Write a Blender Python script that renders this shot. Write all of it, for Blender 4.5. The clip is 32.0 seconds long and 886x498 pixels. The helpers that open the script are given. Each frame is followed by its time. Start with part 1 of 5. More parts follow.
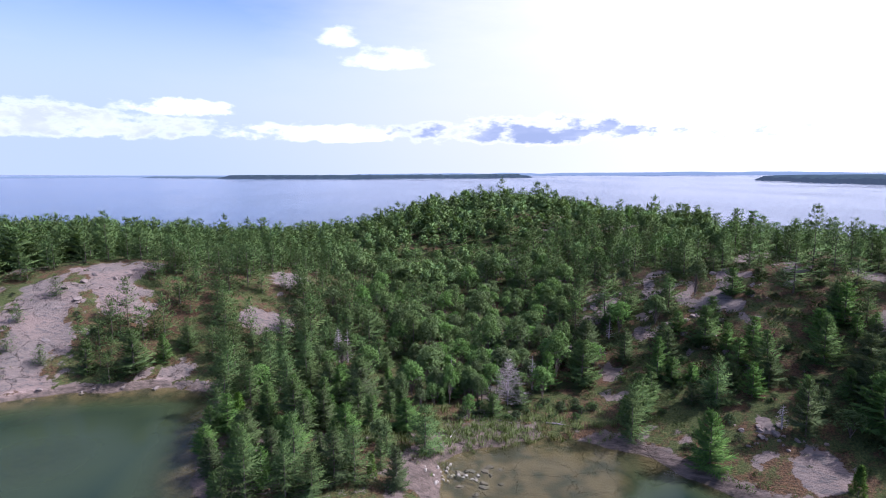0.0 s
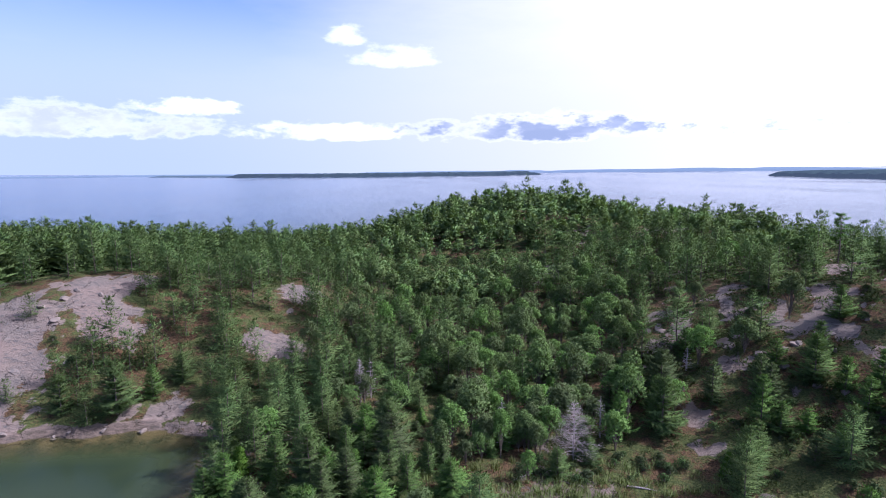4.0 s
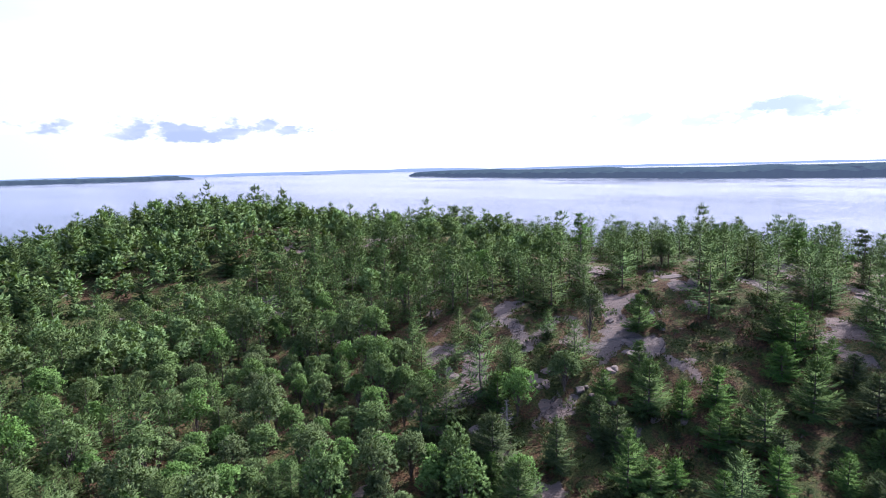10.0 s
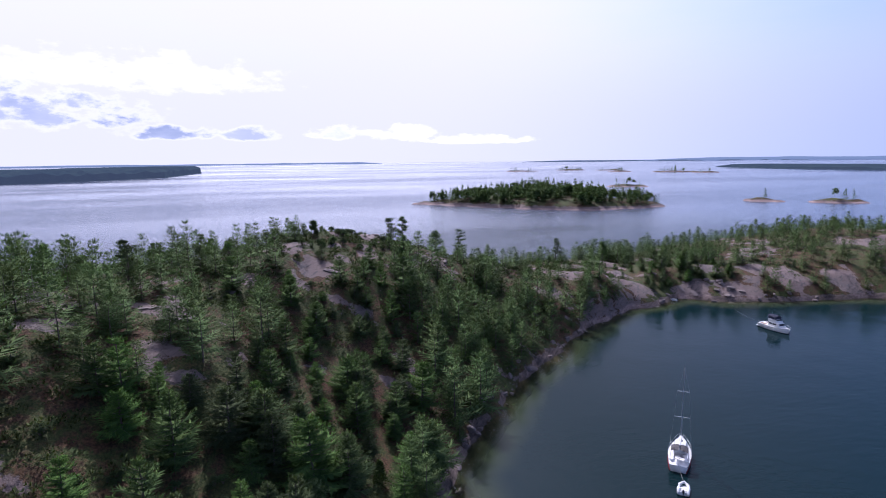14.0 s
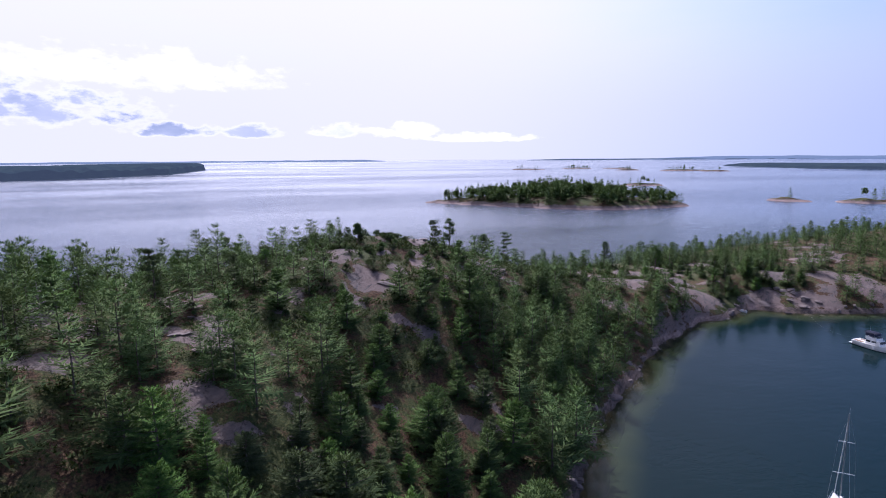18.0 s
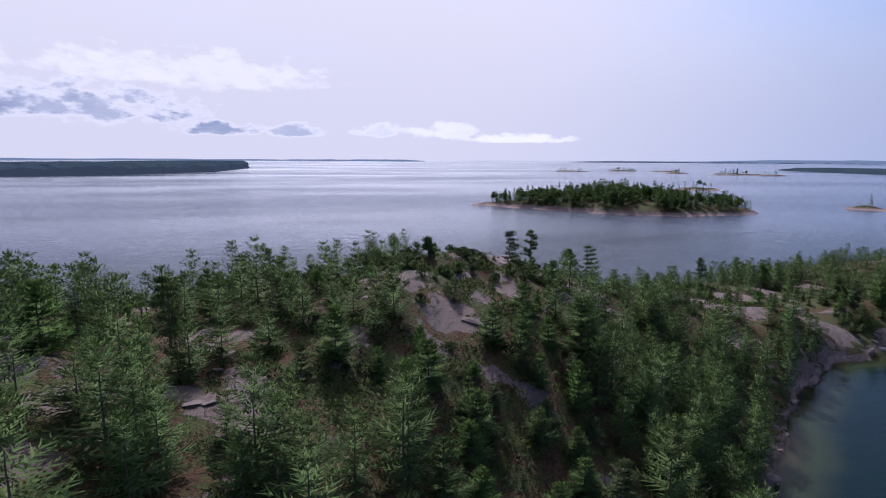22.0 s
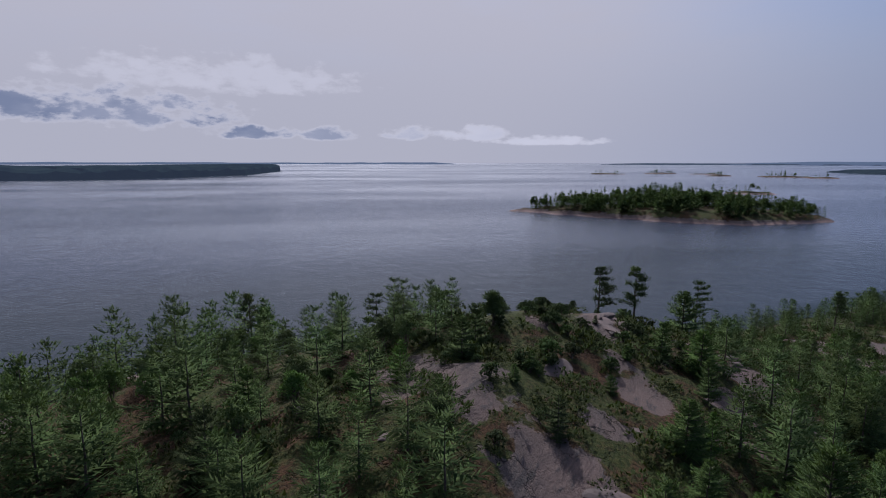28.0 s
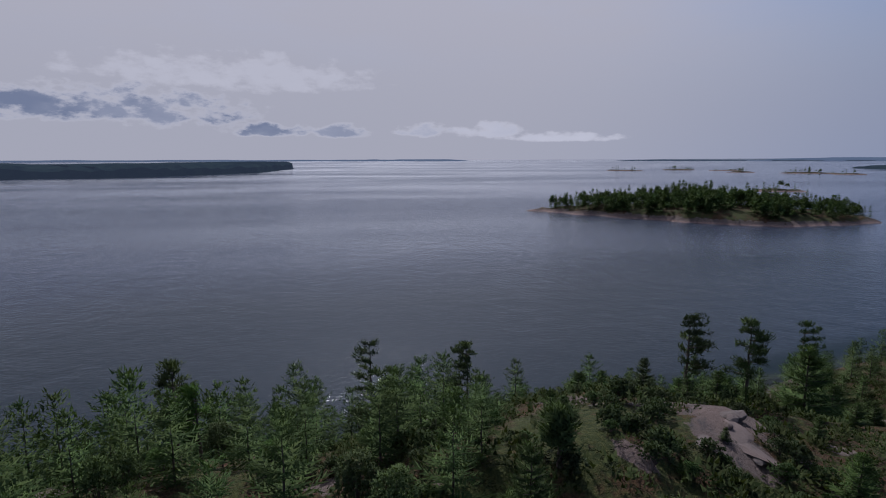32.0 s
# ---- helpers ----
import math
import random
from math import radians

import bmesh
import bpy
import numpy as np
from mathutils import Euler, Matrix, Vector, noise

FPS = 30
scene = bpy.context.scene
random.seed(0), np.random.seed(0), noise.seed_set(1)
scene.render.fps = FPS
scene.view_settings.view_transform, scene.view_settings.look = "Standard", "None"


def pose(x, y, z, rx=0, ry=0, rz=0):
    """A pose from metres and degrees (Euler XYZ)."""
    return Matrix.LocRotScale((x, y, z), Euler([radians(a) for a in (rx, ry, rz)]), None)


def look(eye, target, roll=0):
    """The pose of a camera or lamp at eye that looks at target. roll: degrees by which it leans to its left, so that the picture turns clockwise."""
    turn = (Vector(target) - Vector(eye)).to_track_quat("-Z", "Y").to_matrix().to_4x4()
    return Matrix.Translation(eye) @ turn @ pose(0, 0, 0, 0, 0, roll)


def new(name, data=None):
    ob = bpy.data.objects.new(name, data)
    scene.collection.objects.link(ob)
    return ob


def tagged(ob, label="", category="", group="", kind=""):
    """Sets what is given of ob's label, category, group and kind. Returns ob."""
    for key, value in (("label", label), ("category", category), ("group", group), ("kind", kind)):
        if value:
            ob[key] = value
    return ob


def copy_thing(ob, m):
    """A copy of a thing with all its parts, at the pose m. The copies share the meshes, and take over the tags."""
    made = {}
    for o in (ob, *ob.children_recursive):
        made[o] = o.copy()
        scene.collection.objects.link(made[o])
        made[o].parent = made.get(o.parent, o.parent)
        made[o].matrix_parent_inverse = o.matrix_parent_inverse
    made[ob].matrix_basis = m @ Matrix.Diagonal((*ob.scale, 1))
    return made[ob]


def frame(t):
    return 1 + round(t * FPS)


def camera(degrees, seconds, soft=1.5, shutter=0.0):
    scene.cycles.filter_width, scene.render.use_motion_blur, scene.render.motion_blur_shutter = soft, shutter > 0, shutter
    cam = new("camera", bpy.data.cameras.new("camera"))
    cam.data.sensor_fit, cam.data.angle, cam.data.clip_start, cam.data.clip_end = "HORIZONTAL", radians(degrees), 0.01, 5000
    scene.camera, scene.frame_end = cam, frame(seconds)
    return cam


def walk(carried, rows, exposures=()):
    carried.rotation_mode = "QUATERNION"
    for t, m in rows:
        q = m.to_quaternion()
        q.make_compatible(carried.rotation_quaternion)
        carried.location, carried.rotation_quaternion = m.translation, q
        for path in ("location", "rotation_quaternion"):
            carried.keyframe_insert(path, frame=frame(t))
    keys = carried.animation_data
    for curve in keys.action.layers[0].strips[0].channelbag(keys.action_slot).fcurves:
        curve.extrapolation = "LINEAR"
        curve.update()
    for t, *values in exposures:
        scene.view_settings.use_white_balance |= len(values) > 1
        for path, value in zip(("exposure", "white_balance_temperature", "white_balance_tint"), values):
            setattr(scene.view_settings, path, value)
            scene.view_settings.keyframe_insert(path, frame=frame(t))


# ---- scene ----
cam = camera(76.1, 32.0, soft=1.0)
PATH = [
    (0, (-3.337, -1.057, 41.131), (-3.267, 0.924, 40.865), -0.2),
    (0.5, (-4.156, 1.121, 41.207), (-4.093, 3.102, 40.941), -0.2),
    (1, (-4.806, 3.391, 41.243), (-4.748, 5.372, 40.976), -0.2),
    (1.5, (-5.401, 5.67, 41.284), (-5.347, 7.651, 41.016), -0.2),
    (2, (-5.908, 8.022, 41.304), (-5.859, 10.003, 41.035), -0.3),
    (2.5, (-6.531, 10.451, 41.363), (-6.483, 12.432, 41.092), -0.4),
    (3, (-7.173, 12.982, 41.282), (-7.126, 14.963, 41.011), -0.4),
    (3.5, (-7.728, 15.564, 41.244), (-7.684, 17.545, 40.971), -0.5),
    (5.5, (-9.997, 26.779, 41.349), (-9.956, 28.76, 41.074), -0.6),
    (6, (-10.434, 29.7, 41.335), (-10.333, 31.678, 41.059), -0.7),
    (6.5, (-10.889, 32.828, 41.325), (-10.662, 34.796, 41.049), -0.9),
    (7, (-11.41, 35.933, 41.425), (-11.036, 37.878, 41.147), -1.0),
    (7.5, (-11.916, 39.268, 41.449), (-11.386, 41.176, 41.171), -1.0),
    (8, (-12.233, 42.467, 41.488), (-11.583, 44.338, 41.209), -1.1),
    (8.5, (-12.448, 45.578, 41.592), (-11.739, 47.427, 41.313), -1.1),
    (9, (-12.426, 48.552, 41.596), (-11.694, 50.392, 41.318), -1.1),
    (9.5, (-12.099, 51.512, 41.602), (-11.279, 53.315, 41.323), -1.3),
    (10, (-11.859, 54.827, 41.58), (-10.733, 56.456, 41.297), -1.4),
    (10.5, (-11.17, 58.464, 41.306), (-9.707, 59.797, 41.019), -0.8),
    (11, (-10.273, 61.403, 41.229), (-8.599, 62.459, 40.94), -1.1),
    (11.5, (-9.352, 64.17, 41.381), (-7.557, 65.0, 41.086), -1.0),
    (12, (-8.133, 67.178, 41.628), (-6.241, 67.751, 41.325), -0.6),
    (12.5, (-6.708, 69.385, 41.793), (-4.745, 69.61, 41.485), -0.6),
    (13, (-4.896, 71.067, 41.922), (-2.928, 70.892, 41.611), -0.5),
    (13.5, (-2.762, 72.722, 41.662), (-0.867, 72.164, 41.351), -0.6),
    (14, (-0.614, 74.379, 41.529), (1.244, 73.707, 41.219), -0.6),
    (14.5, (1.489, 75.525, 41.39), (3.341, 74.837, 41.079), -0.6),
    (16.5, (10.291, 78.57, 41.153), (12.145, 77.89, 40.836), -0.5),
    (17, (12.721, 79.124, 41.135), (14.575, 78.445, 40.818), -0.5),
    (17.5, (15.288, 79.53, 41.075), (17.145, 78.857, 40.757), -0.5),
    (18, (17.991, 79.945, 41.03), (19.851, 79.28, 40.713), -0.4),
    (18.5, (20.561, 80.071, 41.051), (22.426, 79.423, 40.735), -0.3),
    (19, (23.278, 80.33, 40.982), (25.147, 79.695, 40.665), -0.1),
    (19.5, (26.147, 80.468, 40.989), (28.022, 79.85, 40.671), -0.0),
    (20, (29.031, 80.479, 40.893), (30.912, 79.878, 40.577), 0.1),
    (20.5, (32.196, 80.672, 40.847), (34.081, 80.085, 40.53), 0.2),
    (21, (35.324, 80.67, 40.716), (37.214, 80.098, 40.401), 0.3),
    (21.5, (38.271, 80.534, 40.728), (40.166, 79.979, 40.413), 0.3),
    (22, (41.236, 80.433, 40.694), (43.136, 79.892, 40.379), 0.3),
    (22.5, (44.247, 80.234, 40.719), (46.151, 79.707, 40.405), 0.3),
    (23, (47.069, 79.92, 40.616), (48.976, 79.404, 40.302), 0.3),
    (23.5, (49.976, 79.574, 40.561), (51.886, 79.069, 40.249), 0.3),
    (24, (52.847, 79.139, 40.545), (54.76, 78.646, 40.233), 0.3),
    (24.5, (55.796, 78.698, 40.54), (57.711, 78.212, 40.23), 0.3),
    (25, (58.679, 78.138, 40.552), (60.597, 77.663, 40.244), 0.3),
    (25.5, (61.555, 77.774, 40.621), (63.474, 77.305, 40.314), 0.3),
    (27.5, (73.331, 75.54, 40.602), (75.257, 75.095, 40.295), 0.1),
    (28, (76.241, 74.827, 40.64), (78.168, 74.388, 40.334), 0.1),
    (28.5, (79.21, 74.065, 40.825), (81.138, 73.633, 40.513), 0.2),
    (29, (82.201, 73.299, 40.788), (84.131, 72.877, 40.478), -0.1),
    (29.5, (85.159, 72.659, 40.811), (87.091, 72.242, 40.501), -0.2),
    (30, (88.135, 72.038, 40.81), (90.067, 71.626, 40.498), -0.2),
    (30.5, (91.201, 71.421, 40.867), (93.133, 71.014, 40.552), -0.2),
    (31, (94.115, 70.777, 40.935), (96.049, 70.377, 40.619), -0.2),
    (31.5, (97.033, 70.257, 40.994), (98.968, 69.862, 40.677), -0.1),
    (32, (99.888, 69.953, 40.961), (101.824, 69.56, 40.644), -0.1),
]
EXPOSURES = [(0.0, 0.46, 5580, 22), (6.0, 0.40, 5560, 21), (8.5, 0.56, 5660, 21), (10.0, 0.76, 5700, 20), (11.0, 0.66, 5640, 22), (12.0, 0.04, 5500, 28),
             (13.0, -0.06, 5480, 29), (14.0, -0.12, 5520, 28), (19.0, -0.14, 5600, 26), (22.0, -0.47, 5740, 23), (25.0, -0.83, 5820, 20), (28.0, -1.16, 5830, 18), (32.0, -1.35, 5840, 17)]
walk(cam, [(t, look(eye, target, roll)) for t, eye, target, roll in PATH], EXPOSURES)

# ---------- sky and sun ----------
SUN_YAW, SUN_HEIGHT = -95.0, 47.0
sun_data = bpy.data.lights.new("sun", "SUN")
sun_data.energy, sun_data.angle, sun_data.color = 5.0, radians(0.6), (1.0, 0.95, 0.87)
sun = new("sun", sun_data)
to_sun = Vector((-math.sin(radians(SUN_YAW)) * math.cos(radians(SUN_HEIGHT)), math.cos(radians(SUN_YAW)) * math.cos(radians(SUN_HEIGHT)),
                 math.sin(radians(SUN_HEIGHT))))
sun.matrix_world = look((0, 0, 200), tuple(Vector((0, 0, 200)) - to_sun * 50))


class Nodes:
    """Short hand for a node tree."""

    def __init__(self, tree):
        self.tree = tree
        tree.nodes.clear()

    def add(self, kind, inputs=None, operation=None, use_clamp=None, data_type=None, blend_type=None, interpolation_type=None, feature=None, attribute_name=None):
        node = self.tree.nodes.new(kind)
        if operation:
            node.operation = operation
        if use_clamp:
            node.use_clamp = True
        if data_type:
            node.data_type = data_type
        if blend_type:
            node.blend_type, node.clamp_factor = blend_type, True
        if interpolation_type:
            node.interpolation_type = interpolation_type
        if feature:
            node.feature = feature
        if attribute_name:
            node.attribute_name = attribute_name
        for key, value in (inputs or {}).items():
            self.feed(node, key, value)
        return node

    def feed(self, node, key, value):
        if isinstance(value, bpy.types.NodeSocket):
            self.tree.links.new(value, node.inputs[key])
        else:
            node.inputs[key].default_value = value

    def math(self, how, a, b=0.0, clamp=False):
        return self.add("ShaderNodeMath", {0: a, 1: b}, operation=how, use_clamp=clamp).outputs[0]

    def mix(self, fac, a, b, how="MIX"):
        node = self.add("ShaderNodeMix", data_type="RGBA", blend_type=how)
        for index, value in ((0, fac), (6, a), (7, b)):
            self.feed(node, index, value)
        return node.outputs[2]

    def ramp(self, fac, low, high):
        return self.add("ShaderNodeMapRange", {0: fac, 1: low, 2: high, 3: 0.0, 4: 1.0}, interpolation_type="SMOOTHSTEP").outputs[0]

    def noise(self, scale, detail=4.0, rough=0.55, vector=None, out=0):
        node = self.add("ShaderNodeTexNoise", {"Scale": scale, "Detail": detail, "Roughness": rough})
        if vector is not None:
            self.feed(node, "Vector", vector)
        return node.outputs[out]


world = bpy.data.worlds.new("sky")
scene.world = world
world.use_nodes = True
w = Nodes(world.node_tree)
where = w.add("ShaderNodeTexCoord").outputs["Generated"]
sky = w.add("ShaderNodeTexSky")
sky.sky_type, sky.sun_disc, sky.sun_elevation, sky.sun_rotation = "NISHITA", False, radians(SUN_HEIGHT), radians(-SUN_YAW)
sky.air_density, sky.dust_density, sky.ozone_density = 1.0, 1.5, 1.0
axes = w.add("ShaderNodeSeparateXYZ", {0: where})
az = w.math("ARCTAN2", axes.outputs[0], axes.outputs[1])
el = w.math("ARCSINE", axes.outputs[2])
near_sun = w.add("ShaderNodeVectorMath", {0: where, 1: (0.742, 0.346, 0.574)}, operation="DOT_PRODUCT").outputs["Value"]
# thin high haze, thickest in the east, streaked
streaks = w.noise(2.2, 6.0, 0.6, w.add("ShaderNodeVectorMath", {0: where, 1: (1.0, 1.0, 4.0)}, operation="MULTIPLY").outputs[0])
veil = w.math("ADD", w.ramp(near_sun, 0.20, 0.72), w.math("MULTIPLY", w.math("SUBTRACT", streaks, 0.5), 0.7), clamp=True)
blue = w.mix(1.0, sky.outputs[0], (0.15, 0.16, 0.18, 1), "MULTIPLY")
blue = w.mix(w.ramp(el, 0.30, 0.0), blue, (0.76, 0.83, 1.0, 1))
clear = w.mix(veil, blue, (1.04, 1.02, 1.07, 1))
low_sky = w.mix(w.ramp(near_sun, -0.05, 0.7), (0.56, 0.67, 0.91, 1), (0.92, 0.92, 0.98, 1))
clear = w.mix(w.math("MULTIPLY", w.ramp(el, 0.30, 0.04), 0.9), clear, low_sky)
# heaped clouds low over the horizon: azimuth, height, half width, half thickness
billow = w.noise(26.0, 6.0, 0.58, w.add("ShaderNodeVectorMath", {0: where, 1: (1.0, 1.0, 2.2)}, operation="MULTIPLY").outputs[0])
lumps = w.noise(8.0, 4.0, 0.5, w.add("ShaderNodeVectorMath", {0: where, 1: (1.0, 1.0, 3.0)}, operation="MULTIPLY").outputs[0])
ragged = w.math("ADD", w.math("MULTIPLY", w.math("SUBTRACT", billow, 0.5), 5.2), w.math("MULTIPLY", w.math("SUBTRACT", lumps, 0.5), 1.8))
CLOUDS = [(-31, 4.0, 13, 2.0, 0.7), (-22, 5.6, 5, 1.1, 0.2), (-3.5, 10.6, 5.0, 1.5, 0.1), (-8.0, 12.4, 1.9, 1.7, 0.05), (-9, 3.6, 9, 1.3, 0.4), (11, 3.7, 16, 1.9, 1.0), (31.5, 3.4, 5.5, 1.3, 1.0), (50, 3.7, 9, 1.2, 0.9),
          (60, 3.6, 6, 1.6, 0.9), (67.5, 4.2, 5.5, 2.3, 1.0), (75, 4.1, 9, 2.6, 1.0), (82, 7.2, 13, 2.4, 0.2), (85, 2.5, 5, 1.0, 1.0), (91, 2.4, 3.4, 0.9, 0.8), (99.5, 2.6, 3.2, 1.1, 0.6), (106, 2.5, 4.0, 1.1, 0.4), (113, 1.9, 6, 0.7, 0.3),
          (-70, 4.5, 12, 1.5, 0.5), (-110, 4.0, 14, 1.4, 0.5), (178, 3.8, 12, 1.3, 0.5), (-150, 3.8, 14, 1.4, 0.5)]
cover, shade = 0.0, 0.0
for cloud_az, cloud_el, wide, thick, grey in CLOUDS:
    across = w.math("DIVIDE", w.math("SUBTRACT", az, radians(cloud_az)), radians(wide))
    above = w.math("DIVIDE", w.math("SUBTRACT", el, radians(cloud_el)), radians(thick))
    flat = w.math("MULTIPLY", above, w.math("ADD", 1.0, w.math("MULTIPLY", w.math("LESS_THAN", above, 0.0), 1.0)))
    body = w.math("SUBTRACT", 1.0, w.math("ADD", w.math("MULTIPLY", across, across), w.math("MULTIPLY", flat, flat)))
    body = w.ramp(w.math("ADD", w.math("MULTIPLY", body, 1.5), ragged), -0.1, 1.5)
    dark = w.math("MULTIPLY", w.math("MULTIPLY", body, w.ramp(w.math("SUBTRACT", above, w.math("MULTIPLY", ragged, 0.4)), 1.7, 0.5)), grey)
    cover = w.math("MAXIMUM", cover, w.math("MULTIPLY", body, 0.5 if cloud_el > 6 else 1.0))
    shade = w.math("MAXIMUM", shade, dark)
cloud = w.mix(w.math("MULTIPLY", shade, w.math("ADD", 0.8, w.math("MULTIPLY", w.ramp(lumps, 0.36, 0.58), 0.2))), (1.62, 1.59, 1.62, 1), (0.36, 0.44, 0.63, 1))
seen_sky = w.mix(w.math("MULTIPLY", cover, 0.9), clear, cloud)
# the sky is brighter towards the sun, most of all in the thin veil round it
sunward = w.add("ShaderNodeVectorMath", {0: where, 1: tuple(to_sun)}, operation="DOT_PRODUCT").outputs["Value"]
side = w.math("ADD", w.math("MULTIPLY", w.ramp(axes.outputs[0], 0.1, 0.95), 0.28), 0.86)
gain = w.math("ADD", side, w.math("MULTIPLY", w.ramp(sunward, 0.84, 1.0), 1.6))
seen_sky = w.add("ShaderNodeVectorMath", {0: seen_sky, "Scale": gain}, operation="SCALE").outputs[0]
back = w.add("ShaderNodeBackground", {"Color": seen_sky, "Strength": 0.92})
w.tree.links.new(back.outputs[0], w.add("ShaderNodeOutputWorld").inputs[0])


# ---------- materials ----------
def material(name):
    mat = bpy.data.materials.new(name)
    mat.use_nodes = True
    return mat, Nodes(mat.node_tree)


def finish(n, shader):
    n.tree.links.new(shader, n.add("ShaderNodeOutputMaterial").inputs[0])


def place(n):
    return n.add("ShaderNodeNewGeometry").outputs["Position"]


def granite_colour(n, at):
    """Pink-grey shield granite with lichen, dark water streaks and cracks."""
    slant = n.add("ShaderNodeVectorMath", {0: n.add("ShaderNodeVectorRotate", {"Vector": at, "Axis": (0.3, 0.1, 1.0), "Angle": 0.7}).outputs[0], 1: (0.35, 1.0, 2.2)}, operation="MULTIPLY").outputs[0]
    big, mid, fine = n.noise(0.12, 5, 0.6, at), n.noise(0.9, 7, 0.7, slant), n.noise(9.0, 4, 0.7, at)
    col = n.mix(n.ramp(big, 0.35, 0.65), (0.220, 0.158, 0.138, 1), (0.165, 0.132, 0.120, 1))
    col = n.mix(n.ramp(mid, 0.50, 0.66), col, (0.095, 0.085, 0.082, 1))
    col = n.mix(n.math("MULTIPLY", n.ramp(mid, 0.44, 0.30), 0.6), col, (0.30, 0.225, 0.195, 1))
    return n.mix(n.math("MULTIPLY", fine, 0.45), col, (0.12, 0.11, 0.10, 1)), mid, fine


def make_ground():
    mat, n = material("ground_cover")
    at = place(n)
    bare = n.add("ShaderNodeAttribute", attribute_name="bare").outputs["Fac"]
    height = n.add("ShaderNodeSeparateXYZ", {0: at}).outputs[2]
    rock, mid, fine = granite_colour(n, at)
    patch_big = n.noise(0.06, 3, 0.5, at)
    tall = n.add("ShaderNodeVectorMath", {0: at, 1: (1.0, 1.0, 0.35)}, operation="MULTIPLY").outputs[0]
    crack = n.add("ShaderNodeTexVoronoi", {"Scale": 0.17, "Vector": n.add("ShaderNodeVectorMath", {0: tall, 1: n.add("ShaderNodeVectorMath", {0: n.noise(0.22, 5, 0.65, at, 1), 1: (7.0, 7.0, 7.0)}, operation="MULTIPLY").outputs[0]}, operation="ADD").outputs[0]},
                  feature="DISTANCE_TO_EDGE").outputs[0]
    joint = n.math("MULTIPLY", n.math("MULTIPLY", n.ramp(crack, 0.018, 0.0), n.ramp(patch_big, 0.38, 0.56)), n.ramp(mid, 0.36, 0.52))
    rock = n.mix(n.math("MULTIPLY", joint, 0.8), rock, (0.05, 0.045, 0.04, 1))
    patch, grain = n.noise(0.42, 7, 0.72, at), n.noise(3.5, 5, 0.7, at)
    duff = n.mix(n.ramp(grain, 0.35, 0.65), (0.040, 0.025, 0.015, 1), (0.125, 0.070, 0.036, 1))
    moss = n.mix(n.ramp(grain, 0.35, 0.7), (0.034, 0.050, 0.015, 1), (0.092, 0.100, 0.030, 1))
    soil = n.mix(n.ramp(n.math("ADD", patch, n.math("MULTIPLY", n.math("SUBTRACT", patch_big, 0.5), 0.5)), 0.40, 0.56), duff, moss)
    wash = n.math("MULTIPLY", n.ramp(height, 1.7, 0.6), n.ramp(n.noise(0.09, 4, 0.6, at), 0.30, 0.52))
    pale = n.mix(n.ramp(bare, 0.2, 0.7), n.mix(n.ramp(mid, 0.35, 0.65), (0.17, 0.125, 0.105, 1), (0.07, 0.055, 0.045, 1)), n.mix(n.ramp(mid, 0.35, 0.65), (0.38, 0.28, 0.24, 1), (0.22, 0.15, 0.13, 1)))
    show = n.ramp(n.math("ADD", n.math("MAXIMUM", bare, n.math("MULTIPLY", wash, 1.1)), n.math("MULTIPLY", n.math("SUBTRACT", patch, 0.5), 2.4)), 0.42, 0.56)
    dry = n.mix(show, soil, n.mix(wash, rock, pale))
    sand = n.mix(n.ramp(n.noise(0.25, 5, 0.65, at), 0.4, 0.62), (0.17, 0.125, 0.075, 1), (0.06, 0.055, 0.035, 1))
    bed = n.mix(n.ramp(height, -0.7, -3.0), sand, (0.034, 0.042, 0.022, 1))
    col = n.mix(n.ramp(height, 0.05, -0.12), dry, bed)
    lumps = n.math("ADD", n.math("MULTIPLY", mid, 0.5), n.math("ADD", n.math("MULTIPLY", grain, 0.25), n.math("MULTIPLY", joint, -0.5)))
    bump = n.add("ShaderNodeBump", {"Strength": 1.0, "Distance": 0.8, "Height": lumps})
    finish(n, n.add("ShaderNodeBsdfPrincipled", {"Base Color": col, "Roughness": 0.9, "Specular IOR Level": 0.2, "Normal": bump.outputs[0]}).outputs[0])
    return mat


def make_rock():
    mat, n = material("granite")
    at = n.add("ShaderNodeTexCoord").outputs["Object"]
    shift = n.add("ShaderNodeVectorMath", {0: at, 1: n.math("MULTIPLY", n.add("ShaderNodeObjectInfo").outputs["Random"], 40.0)}, operation="ADD").outputs[0]
    col, mid, fine = granite_colour(n, shift)
    bump = n.add("ShaderNodeBump", {"Strength": 0.8, "Distance": 0.15, "Height": mid})
    finish(n, n.add("ShaderNodeBsdfPrincipled", {"Base Color": col, "Roughness": 0.88, "Normal": bump.outputs[0]}).outputs[0])
    return mat


